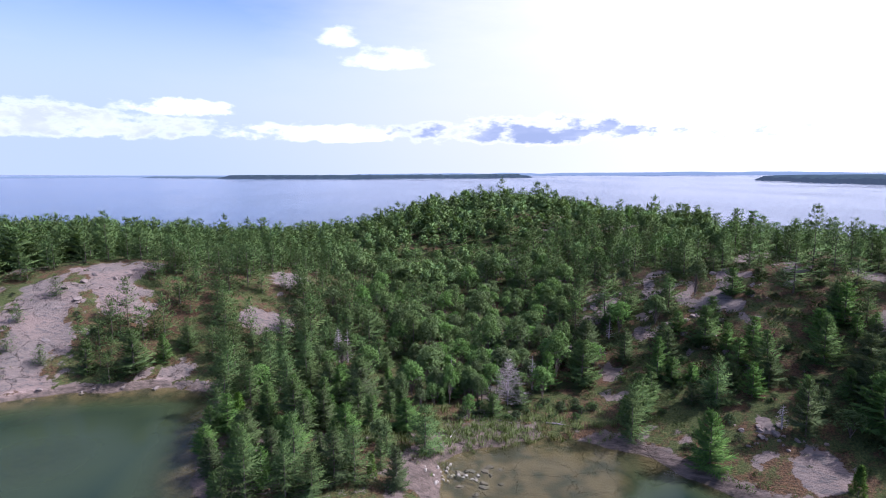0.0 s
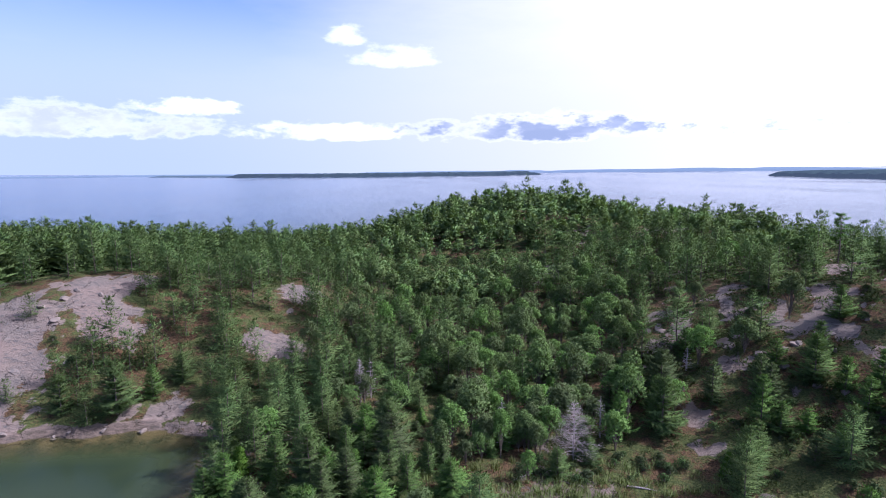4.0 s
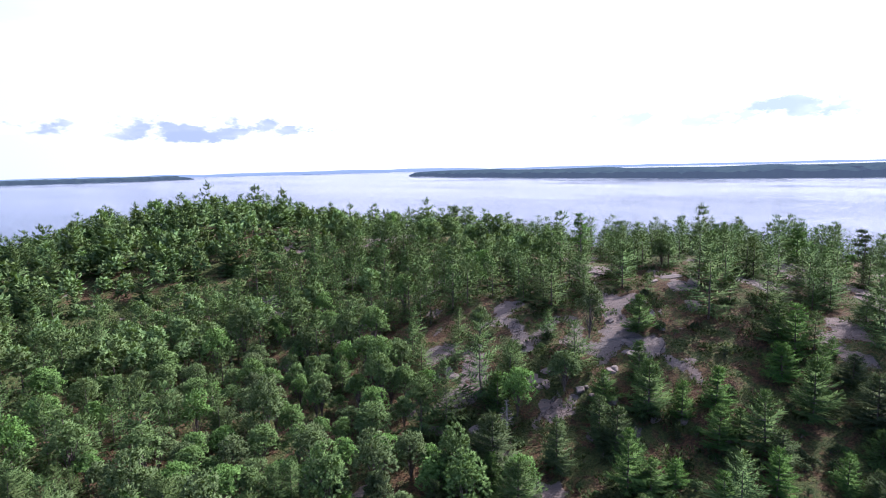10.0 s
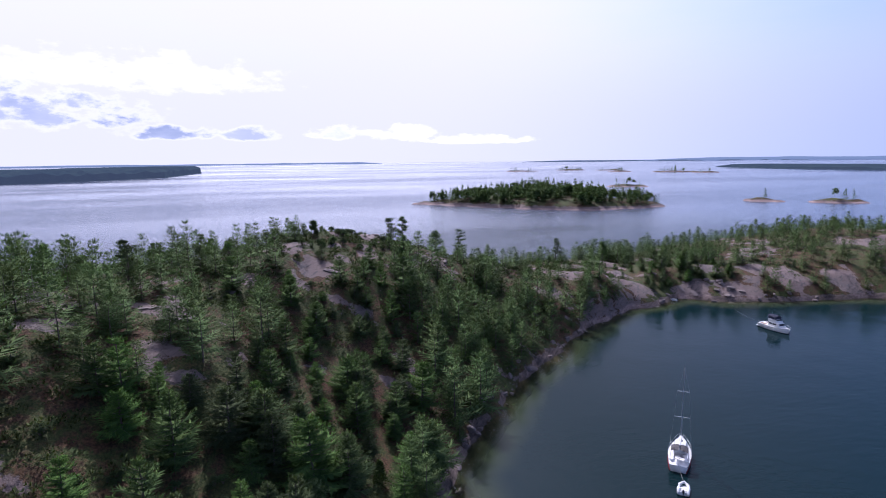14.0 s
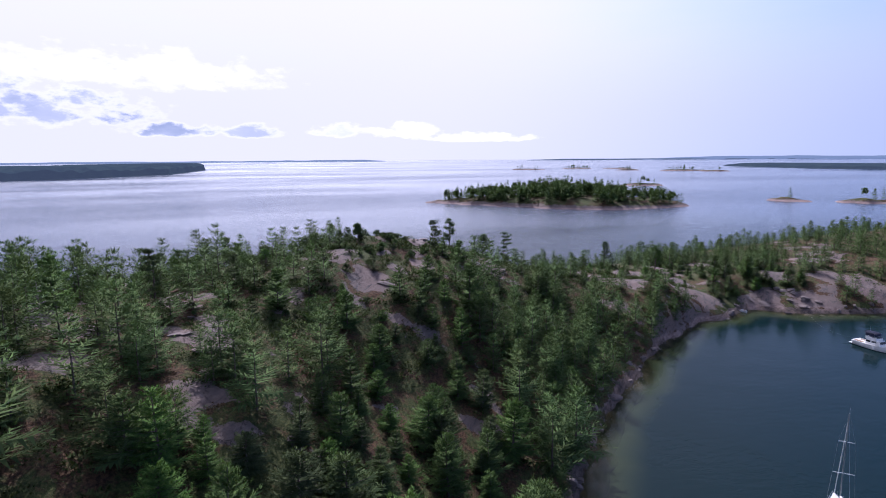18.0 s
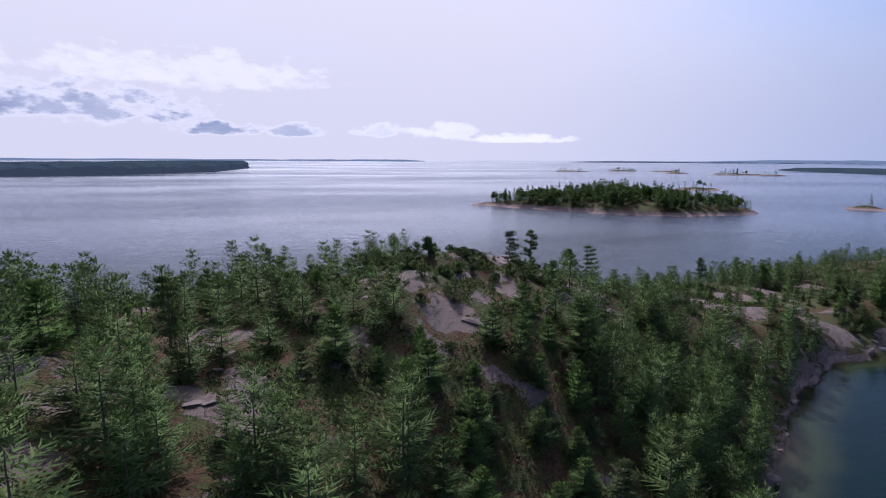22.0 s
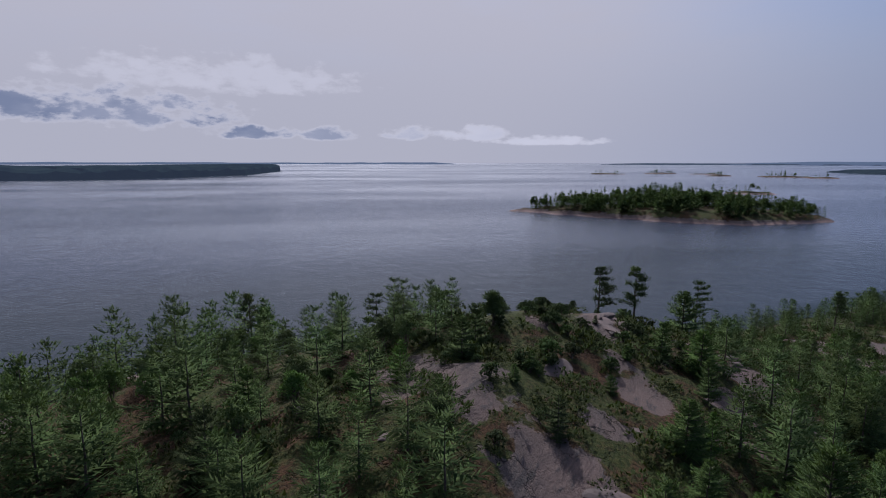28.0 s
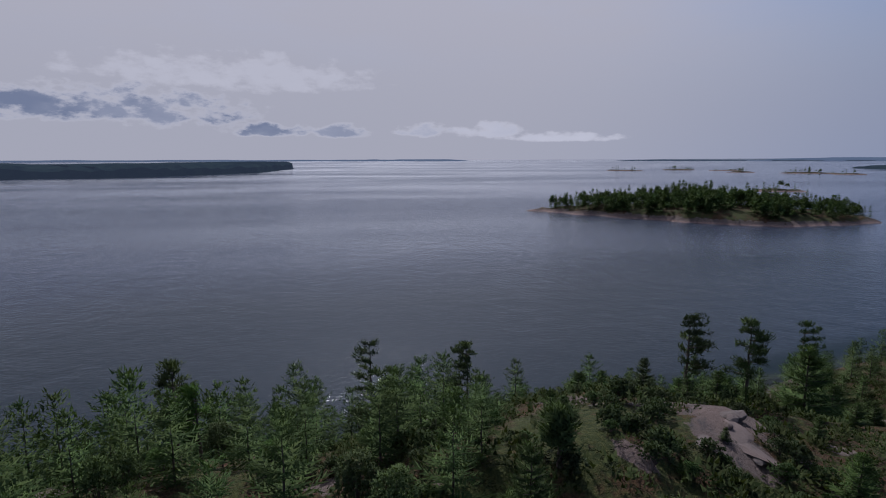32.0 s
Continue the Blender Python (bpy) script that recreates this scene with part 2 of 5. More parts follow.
def make_leaf(name, dark, light, single=True, sheen=0.02):
    """Foliage: each tuft and each tree has a slightly different green."""
    mat, n = material(name)
    tuft = n.add("ShaderNodeNewGeometry").outputs["Random Per Island"]
    tree = n.add("ShaderNodeObjectInfo").outputs["Random"] if single else n.noise(0.16, 3, 0.6, place(n))
    col = n.mix(tuft, (*dark, 1), (*light, 1))
    if single:
        tone = n.add("ShaderNodeHueSaturation", {"Hue": n.math("ADD", 0.485, n.math("MULTIPLY", tree, 0.03)), "Saturation": n.math("ADD", 0.8, n.math("MULTIPLY", tree, 0.35)),
                                                 "Value": n.math("ADD", 0.72, n.math("MULTIPLY", tree, 0.56)), "Color": col}).outputs[0]
    else:
        spread = n.ramp(tree, 0.3, 0.7)
        tone = n.add("ShaderNodeHueSaturation", {"Hue": n.math("ADD", 0.485, n.math("MULTIPLY", spread, 0.03)), "Saturation": 0.95,
                                                 "Value": n.math("ADD", 0.80, n.math("MULTIPLY", spread, 0.4)), "Color": col}).outputs[0]
    face = n.add("ShaderNodeBsdfPrincipled", {"Base Color": tone, "Roughness": 0.7, "Specular IOR Level": sheen})
    glow = n.add("ShaderNodeBsdfTranslucent", {"Color": n.mix(1.0, tone, (1.0, 1.1, 0.5, 1), "MULTIPLY")})
    finish(n, n.add("ShaderNodeMixShader", {0: 0.18, 1: face.outputs[0], 2: glow.outputs[0]}).outputs[0])
    return mat


def make_bark(name, low, high):
    mat, n = material(name)
    at = place(n)
    grain = n.noise(7.0, 5, 0.7, n.add("ShaderNodeVectorMath", {0: at, 1: (1.0, 1.0, 0.3)}, operation="MULTIPLY").outputs[0])
    col = n.mix(n.ramp(grain, 0.35, 0.65), (*low, 1), (*high, 1))
    bump = n.add("ShaderNodeBump", {"Strength": 0.6, "Distance": 0.03, "Height": grain})
    finish(n, n.add("ShaderNodeBsdfPrincipled", {"Base Color": col, "Roughness": 0.92, "Normal": bump.outputs[0]}).outputs[0])
    return mat


def make_water():
    mat, n = material("lake_water")
    at = place(n)
    calm = n.ramp(n.noise(0.004, 4, 0.6, n.add("ShaderNodeVectorMath", {0: at, 1: (1.0, 0.35, 1.0)}, operation="MULTIPLY").outputs[0]), 0.35, 0.65)
    ripple = n.add("ShaderNodeTexNoise", {"Scale": 0.9, "Detail": 4.0, "Roughness": 0.6, "Vector": n.add("ShaderNodeVectorMath", {0: at, 1: (1.0, 0.55, 1.0)}, operation="MULTIPLY").outputs[0]}).outputs[0]
    swell = n.noise(0.12, 3, 0.5, at)
    depth = n.add("ShaderNodeAttribute", attribute_name="depth").outputs["Fac"]
    bump = n.add("ShaderNodeBump", {"Strength": n.math("ADD", 0.16, n.math("MULTIPLY", n.ramp(depth, 8.0, 16.0), 0.34)), "Distance": 0.35, "Height": n.math("ADD", ripple, n.math("MULTIPLY", swell, 2.0))})
    body = n.add("ShaderNodeBsdfDiffuse", {"Color": n.mix(n.ramp(depth, 9.0, 26.0), n.mix(n.ramp(depth, 1.5, 5.5), (0.034, 0.046, 0.022, 1), (0.004, 0.015, 0.016, 1)), (0.010, 0.026, 0.062, 1))})
    clear = n.add("ShaderNodeBsdfTransparent", {"Color": (0.84, 0.86, 0.74, 1)})
    under = n.add("ShaderNodeMixShader", {0: n.ramp(depth, 0.1, 2.6), 1: clear.outputs[0], 2: body.outputs[0]})
    gloss = n.add("ShaderNodeBsdfGlossy", {"Color": (0.92, 0.95, 1.0, 1), "Roughness": n.math("ADD", 0.07, n.math("MULTIPLY", n.ramp(depth, 8.0, 16.0), n.math("ADD", 0.04, n.math("MULTIPLY", calm, 0.10)))), "Normal": bump.outputs[0]})
    fres = n.add("ShaderNodeFresnel", {"IOR": 1.33, "Normal": bump.outputs[0]})
    finish(n, n.add("ShaderNodeMixShader", {0: n.math("MULTIPLY", fres.outputs[0], n.math("ADD", 0.5, n.math("MULTIPLY", n.ramp(depth, 8.0, 16.0), 0.3))), 1: under.outputs[0], 2: gloss.outputs[0]}).outputs[0])
    return mat


def make_paint(name, colour, rough=0.35, metal=0.0, grime=0.12):
    mat, n = material(name)
    at = n.add("ShaderNodeTexCoord").outputs["Object"]
    dirt = n.ramp(n.noise(2.5, 5, 0.65, at), 0.45, 0.75)
    col = n.mix(n.math("MULTIPLY", dirt, grime), (*colour, 1), (0.12, 0.11, 0.09, 1))
    finish(n, n.add("ShaderNodeBsdfPrincipled", {"Base Color": col, "Roughness": n.math("ADD", rough, n.math("MULTIPLY", dirt, 0.15)), "Metallic": metal}).outputs[0])
    return mat


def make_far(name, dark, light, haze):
    """Distant wooded shore, its distance haze put in as a blue glow over the colour."""
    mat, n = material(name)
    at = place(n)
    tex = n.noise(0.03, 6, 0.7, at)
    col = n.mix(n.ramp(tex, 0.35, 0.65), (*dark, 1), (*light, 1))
    haze_glow = n.add("ShaderNodeEmission", {"Color": (0.30, 0.40, 0.60, 1), "Strength": 1.0})
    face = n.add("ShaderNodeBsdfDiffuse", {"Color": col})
    finish(n, n.add("ShaderNodeMixShader", {0: haze, 1: face.outputs[0], 2: haze_glow.outputs[0]}).outputs[0])
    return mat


GROUND, ROCK, WATER = make_ground(), make_rock(), make_water()
PINE = make_leaf("pine_needles", (0.050, 0.086, 0.031), (0.112, 0.164, 0.053))
PINE_FAR = make_leaf("pine_needles_far", (0.050, 0.086, 0.031), (0.112, 0.164, 0.053), single=False)
LEAF = make_leaf("broad_leaves", (0.076, 0.123, 0.044), (0.159, 0.228, 0.085))
LEAF_FAR = make_leaf("broad_leaves_far", (0.076, 0.123, 0.044), (0.159, 0.228, 0.085), single=False)
CEDAR = make_leaf("cedar_sprays", (0.041, 0.071, 0.021), (0.100, 0.142, 0.038))
BUSH = make_leaf("shrub_leaves", (0.040, 0.066, 0.028), (0.092, 0.125, 0.058))
SHRUB = make_leaf("low_shrub", (0.034, 0.054, 0.019), (0.086, 0.105, 0.038), single=False)
BARK = make_bark("pine_bark", (0.06, 0.045, 0.038), (0.17, 0.13, 0.11))
DEADWOOD = make_bark("weathered_wood", (0.20, 0.16, 0.16), (0.42, 0.36, 0.36))


# ---------- lie of the land ----------
SHORE_OUTER = [(106, -103), (92, -128), (66, -165), (62, -215), (130, -238), (188, -205), (208, -150), (206, -100),
               (196, -62), (190, -35), (182, -8), (177, 25), (175, 60), (171, 92), (158, 122), (152, 165),
               (150, 210), (138, 262), (96, 308), (40, 328), (-30, 320), (-110, 292), (-180, 245), (-226, 185),
               (-232, 128), (-165, 98), (-120, 93), (-84, 97)]
SHORE_COVE = [(-76, 102), (-71, 104), (-63, 105), (-53, 106), (-42, 105), (-40, 96), (-37, 82), (-34, 71), (-30, 52),
              (-20, 42), (-8, 46), (-4, 60), (-2, 74), (6, 80), (15, 83), (23, 80), (29, 76), (33, 70), (40, 62),
              (50, 57), (61, 50), (71, 44), (82, 35), (89, 27), (98, 17), (108, 3), (117, -11), (124, -25), (126, -36),
              (131, -46), (120, -58), (116, -77), (113, -89)]
SHORE = np.array(SHORE_OUTER + SHORE_COVE, float)


def value_noise(x, y, seed=0):
    """Smooth noise of about -1 to 1 on a unit lattice."""
    xi, yi = np.floor(x).astype(np.int64), np.floor(y).astype(np.int64)
    fx, fy = x - xi, y - yi
    fx, fy = fx * fx * (3 - 2 * fx), fy * fy * (3 - 2 * fy)

    def lattice(i, j):
        n = (i * 374761393 + j * 668265263 + seed * 974634777) & 0xFFFFFFFF
        n = ((n ^ (n >> 13)) * 1274126177) & 0xFFFFFFFF
        return ((n ^ (n >> 16)) & 0xFFFF) / 32767.5 - 1
    low = lattice(xi, yi) * (1 - fx) + lattice(xi + 1, yi) * fx
    high = lattice(xi, yi + 1) * (1 - fx) + lattice(xi + 1, yi + 1) * fx
    return low * (1 - fy) + high * fy


def fbm(x, y, scale, octaves=4, seed=0):
    total, gain = 0, 1.0
    for n in range(octaves):
        total = total + gain * value_noise(x / scale + 17 * n, y / scale - 31 * n, seed + n)
        scale, gain = scale / 2.03, gain * 0.5
    return total


def inside_by(x, y, shore):
    """Signed distance to a closed shore: metres inland, negative over the water."""
    best, odd = np.full(x.shape, 1e9), np.zeros(x.shape, bool)
    for (ax, ay), (bx, by) in zip(shore, np.roll(shore, -1, 0)):
        ex, ey = bx - ax, by - ay
        t = np.clip(((x - ax) * ex + (y - ay) * ey) / (ex * ex + ey * ey), 0, 1)
        best = np.minimum(best, np.hypot(x - ax - t * ex, y - ay - t * ey))
        if ay != by:
            odd ^= ((ay > y) != (by > y)) & (x < ex * (y - ay) / ey + ax)
    return np.where(odd, best, -best)


# centre, reach and height of the rises that make up the ridge, the north hill, the west dome and the south head
HILLS = [(60, 105, 20, 8.6), (75, 122, 22, 7.2), (92, 98, 20, 5.5), (100, 72, 17, 6.5), (112, 58, 18, 7.8), (132, 46, 17, 9.8),
         (152, 30, 22, 8.5), (65, 195, 28, 6.6), (92, 190, 30, 9.4), (50, 148, 24, 6.4), (30, 262, 45, 23.0), (-80, 138, 20, 9.3),
         (-45, 155, 22, 7.8), (-160, 195, 45, 14.6), (-90, 215, 45, 7.7), (162, -30, 24, 3.6), (150, -150, 38, 11.5), (132, -78, 22, 4.4),
         (112, 150, 28, 9.6), (122, 110, 24, 11.6), (0, 205, 38, 1.1), (142, 78, 20, 9.5), (130, 5, 20, 6.2), (-118, 145, 25, 6.6),
         (70, 78, 16, 4.4), (95, 42, 18, 5.0), (38, 118, 9, 2.0), (129, -21, 7, 3.0), (136, -64, 5, 2.6), (141, -52, 6, 2.4)]
# bare granite: centre, reach
BARE = [(-86, 122, 14), (-82, 106, 8), (-78, 137, 9), (-94, 114, 10), (-74, 128, 7), (-52, 110, 6), (-40, 150, 7), (-40, 128, 5), (64, 195, 10), (25, 180, 5), (31, 116, 3.5),
        (37, 119, 3.6), (37, 127, 3), (74, 130, 5), (98, 106, 4), (75, 85, 3.5), (24, 171, 4), (110, 55, 2.5), (119, 68, 3.5), (122, 32, 4), (149, -10, 5), (146, 8, 4), (156, 22, 4), (160, -14, 5), (142, 50, 3), (72, 111, 3), (79, 98, 3.5), (90, 97, 4.5), (95, 84, 3.5), (88, 85, 3.5), (105, 61, 4), (99, 65, 2.4),
        (132, 45, 5.5), (127, 47, 3), (116, 50, 3), (130, -50, 7), (123, -64, 8), (124, -82, 8), (137, -66, 5), (116, -98, 7),
        (132, -32, 8), (124, 0, 4), (150, -28, 8), (138, -12, 6), (146, -92, 8), (135, -130, 8), (165, -45, 5), (47, 66, 4), (100, 74, 3)]


def bareness(x, y):
    b = np.zeros(x.shape)
    wob = 0.5 * fbm(x, y, 6.0, 4, 40)
    for cx, cy, r in BARE:
        q = np.hypot(x - cx, y - cy) / r
        b = np.maximum(b, np.clip((1.05 - q - wob) * 2.2, 0, 1))
    # broken granite shows through in small patches: often on the open west face, now and then along the ridge
    face = np.exp(-(((x - 50) / 26) ** 2 + ((y - 110) / 26) ** 2))
    ridge = np.clip((x - 40) / 20, 0, 1) * np.clip((y + 40) / 30, 0, 1) * np.clip((175 - y) / 30, 0, 1)
    b = np.maximum(b, np.clip((fbm(x, y, 5.0, 3, 55) - 0.80 + 0.38 * face + 0.17 * ridge) * 3.0, 0, 1))
    head = np.clip((-20 - y) / 15, 0, 1) * (x > 100)
    b = np.maximum(b, np.clip((fbm(x, y, 11.0, 4, 57) - 0.5) * 3.0, 0, 1) * head)
    return np.clip(b, 0, 1)


def land_height(x, y):
    x, y = np.asarray(x, float), np.asarray(y, float)
    d = inside_by(x + 1.6 * fbm(x, y, 9.0, 3, 5), y + 1.6 * fbm(x, y, 9.0, 3, 9), SHORE)
    rise = np.zeros(x.shape)
    for cx, cy, r, h in HILLS:
        rise += h * np.exp(-((x - cx) ** 2 + (y - cy) ** 2) / (2 * r * r))
    steep = np.clip(-y / 8, 0, 1) * np.clip((y + 52) / 8, 0, 1) * (x > 100)
    inland = 1 - np.exp(-np.clip(d, 0, None) / (9.0 - 4.5 * steep))
    rough = 0.9 * fbm(x, y, 24.0, 4, 2) + 0.45 * fbm(x, y, 5.0, 3, 3)
    step = fbm(x * 0.8 + y * 0.4, y, 13.0, 3, 21)
    ledge = 0.9 * (np.floor(step * 3) + np.clip((step * 3 - np.floor(step * 3)) * 4 - 1.5, 0, 1)) / 3
    dry = inland * np.maximum(1.2 + rise, 0.5) + np.clip(d / 10, 0, 1) * (rough + ledge) * np.clip(rise / 8, 0.12, 1) + 0.5 * np.clip(d / 1.2, 0, 1)
    shallow = np.clip(1.7 * np.exp(-(((x - 10) / 20) ** 2 + ((y - 72) / 14) ** 2)), 0, 1)
    bay = np.exp(-(((x + 60) / 34) ** 2 + ((y - 78) / 34) ** 2))
    wet = -np.minimum((0.3 + 0.4 * np.clip((x - 22) / 10, 0, 1)) * -d, 9.0 - 8.4 * shallow - 7.3 * bay * (1 - shallow)) - np.clip((-d - 90) * 0.12, 0, 22) - np.clip((x - 148) * 0.5, 0, 5.5) * np.clip((-d - 3) / 10, 0, 1) - 0.12
    return np.where(d > 0, dry, wet), d


# ---------- mesh helpers ----------
def mesh_from(name, verts, faces, mats, which=None, smooth=False, normals=None):
    """A mesh from arrays of corners and of faces with one count of corners each."""
    verts, faces = np.asarray(verts, np.float32), np.asarray(faces, np.int32)
    me = bpy.data.meshes.new(name)
    count, sides = faces.shape
    me.vertices.add(len(verts))
    me.vertices.foreach_set("co", verts.ravel())
    me.loops.add(count * sides)
    me.loops.foreach_set("vertex_index", faces.ravel())
    me.polygons.add(count)
    me.polygons.foreach_set("loop_start", np.arange(0, count * sides, sides, dtype=np.int32))
    me.polygons.foreach_set("loop_total", np.full(count, sides, np.int32))
    for mat in mats:
        me.materials.append(mat)
    if which is not None:
        me.polygons.foreach_set("material_index", np.asarray(which, np.int32))
    me.polygons.foreach_set("use_smooth", np.full(count, smooth, bool))
    me.update(calc_edges=True)
    if normals is not None:
        me.normals_split_custom_set_from_vertices(np.asarray(normals, np.float32))
    return me


def grid_faces(nx, ny):
    a = (np.arange(nx - 1)[:, None] * ny + np.arange(ny - 1)[None, :]).ravel()
    return np.stack([a, a + ny, a + ny + 1, a + 1], 1)


def part(name, bm, mat, parent=None, label="", smooth=False):
    me = bpy.data.meshes.new(name)
    bm.to_mesh(me)
    bm.free()
    me.materials.append(mat)
    if smooth:
        for poly in me.polygons:
            poly.use_smooth = True
    ob = new(name, me)
    ob.parent = parent
    if label:
        tagged(ob, label)
    return ob


def tube(points, radii, sides=6, close=True):
    """A tapered round bar along points, as arrays."""
    points, verts, faces = [Vector(p) for p in points], [], []
    for k, (p, r) in enumerate(zip(points, map(float, radii))):
        along = (points[min(k + 1, len(points) - 1)] - points[max(k - 1, 0)]).normalized()
        side = along.cross(Vector((0.3, 0.9, 0.2))).normalized()
        up = side.cross(along)
        for s in range(sides):
            a = 2 * math.pi * s / sides
            verts.append(p + r * (math.cos(a) * side + math.sin(a) * up))
    for k in range(len(points) - 1):
        for s in range(sides):
            a, b = k * sides + s, k * sides + (s + 1) % sides
            faces += [(a, b, b + sides), (a, b + sides, a + sides)]
    return np.array([tuple(v) for v in verts]), np.array(faces)


def bm_tube(points, radii, sides=8):
    v, f = tube(points, radii, sides)
    bm = bmesh.new()
    vs = [bm.verts.new(p) for p in v]
    for tri in f:
        bm.faces.new([vs[i] for i in tri])
    for end in (vs[:sides][::-1], vs[-sides:]):
        bm.faces.new(end)
    return bm


def joined(pieces):
    verts, faces, base = [], [], 0
    for v, f in pieces:
        verts.append(v)
        faces.append(f + base)
        base += len(v)
    return np.concatenate(verts), np.concatenate(faces)


def scatter(items, protos):
    """Many turned and scaled copies of prototype arrays in one set of arrays. items: x, y, z, size, stretch, turn, proto."""
    verts, faces, normals, base = [], [], [], 0
    for x, y, z, size, stretch, turn, k in items:
        v, f, *n = protos[int(k)]
        c, s = math.cos(turn), math.sin(turn)
        spin = np.array([(c, s, 0), (-s, c, 0), (0, 0, 1)])
        verts.append(v @ spin * (size, size, size * stretch) + (x, y, z))
        faces.append(f + base)
        if n:
            normals.append(n[0] @ spin)
        base += len(v)
    return np.concatenate(verts), np.concatenate(faces), np.concatenate(normals) if normals else None


# ---------- foliage shapes ----------
def blades(rng, centres, ways, out, long, wide, count):
    """count three-cornered sprays round each centre, leaning along its way; out: which way the mass of foliage faces there."""
    m = len(centres)
    c = np.repeat(centres, count, 0)
    d = np.repeat(ways, count, 0) + rng.normal(0, 0.42, (m * count, 3))
    d /= np.linalg.norm(d, axis=1, keepdims=True)
    side = np.cross(d, rng.normal(0, 1, (m * count, 3)) * (0.5, 0.5, 1.0) + (0, 0, 0.8))
    side /= np.linalg.norm(side, axis=1, keepdims=True) + 1e-6
    size = rng.uniform(0.7, 1.3, (m * count, 1))
    c = c + rng.normal(0, 0.22 * long, c.shape)
    flat = np.cross(side, d)
    face = np.repeat(out, count, 0)
    turned = np.where((flat * face).sum(1, keepdims=True) < 0, -1.0, 1.0)
    side, flat = side * turned, flat * turned
    v = np.stack([c - side * wide * size, c + side * wide * size, c + d * long * size], 1).reshape(-1, 3)
    n = face / (np.linalg.norm(face, axis=1, keepdims=True) + 1e-6) + 0.55 * flat
    n = np.repeat(n / np.linalg.norm(n, axis=1, keepdims=True), 3, 0)
    return v, np.arange(m * count * 3).reshape(-1, 3), n


def conifer_crown(seed, tall=9.0, reach=2.1, low=0.14, whorls=12, limbs=7, sprays=6, count=5, long=0.40, wide=0.055, ragged=0.3, plume=1.0, feather=7):
    """Whorls of spreading boughs, each feathered with needle sprays."""
    rng = np.random.default_rng(seed)
    centres, ways, faces, wood, plates = [], [], [], [], []
    for k in range(whorls):
        u = (k + rng.uniform(-0.3, 0.3)) / whorls
        z = tall * (low + (1 - low) * max(u, 0))
        length = reach * (1 - max(u, 0)) ** plume * min(1.0, 0.78 + 2.2 * max(u, 0.02)) + 0.12
        turn = rng.uniform(0, 6.28)
        for b in range(limbs):
            if rng.random() < ragged * 0.4:
                continue
            a = turn + 6.283 * b / limbs + rng.uniform(-0.3, 0.3)
            span = length * rng.uniform(1 - ragged, 1 + ragged * 0.8)
            lift = rng.uniform(-0.10, 0.25) + 0.45 * u
            way = np.array([math.cos(a), math.sin(a), lift])
            across = np.array([-math.sin(a), math.cos(a), 0])
            for roll in (-1, 1):
                fall = rng.uniform(-0.14, 0.03) * span
                for f in np.linspace(0.06, 0.74, feather):
                    g = f + (0.30 if feather > 1 else 0.85)
                    root, mid = (way * span * q + (0, 0, z - 0.10 * span * q + 0.24 * span * q * q) for q in (f, f + (0.11 if feather > 1 else 0.9)))
                    tip = way * span * min(g + rng.uniform(-0.05, 0.1), 1.08 if feather > 1 else 0.6) + (0, 0, z - 0.10 * span * g + 0.24 * span * g * g + fall * rng.uniform(0.5, 1.3))
                    tip = tip + roll * across * span * (0.38 - 0.2 * f) * rng.uniform(0.6, 1.25)
                    plates.append((root, tip, mid, (way[0] + 0.5 * roll * across[0], way[1] + 0.5 * roll * across[1], 0.75)))
            for f in np.linspace(0.28, 1.0, sprays):
                p = way * span * f + (0, 0, z - 0.10 * span * f + 0.24 * span * f * f)
                spread = 0.08 + 0.15 * span * (1.0 - 0.75 * f)
                centres.append(p + rng.normal(0, 1, 3) * (spread, spread, 0.09))
                ways.append(way * 0.9 + (0, 0, 0.10 + 0.35 * f) + rng.normal(0, 0.3, 3) * (1, 1, 0.3))
                faces.append((way[0], way[1], 0.72))
            if wood is not None and b % 2 == 0:
                wood.append(tube([(0, 0, z), tuple(way * span * 0.8 + (0, 0, z + 0.08 * span))], [0.035, 0.012], 3))
    for z in (0.93, 0.97):
        centres.append(np.array([0, 0, tall * z]))
        ways.append(np.array([0, 0, 1.0]))
        faces.append((0, 0, 1))
    v, f, n = blades(rng, np.array(centres), np.array(ways), np.array(faces, float), long, wide, count)
    flat, flat_n = [], []
    for root, edge, tip, out in plates:
        out = np.array(out) / np.linalg.norm(out)
        if np.dot(np.cross(edge - root, tip - root), out) < 0:
            edge, tip = tip, edge
        flat += [root, edge, tip]
        flat_n += [out] * 3
    return (np.concatenate([v, flat]), np.concatenate([f, len(v) + np.arange(len(flat)).reshape(-1, 3)]), np.concatenate([n, flat_n])), wood


def pine_trunk(seed, tall, thick, wood, lean=0.0):
    rng = np.random.default_rng(seed)
    pts = [(lean * tall * f * f + rng.normal(0, 0.03), rng.normal(0, 0.03), tall * f - 0.5 * (f == 0)) for f in np.linspace(0, 0.97, 7)]
    return joined([tube(pts, np.linspace(thick, 0.03, 7), 6)] + wood)


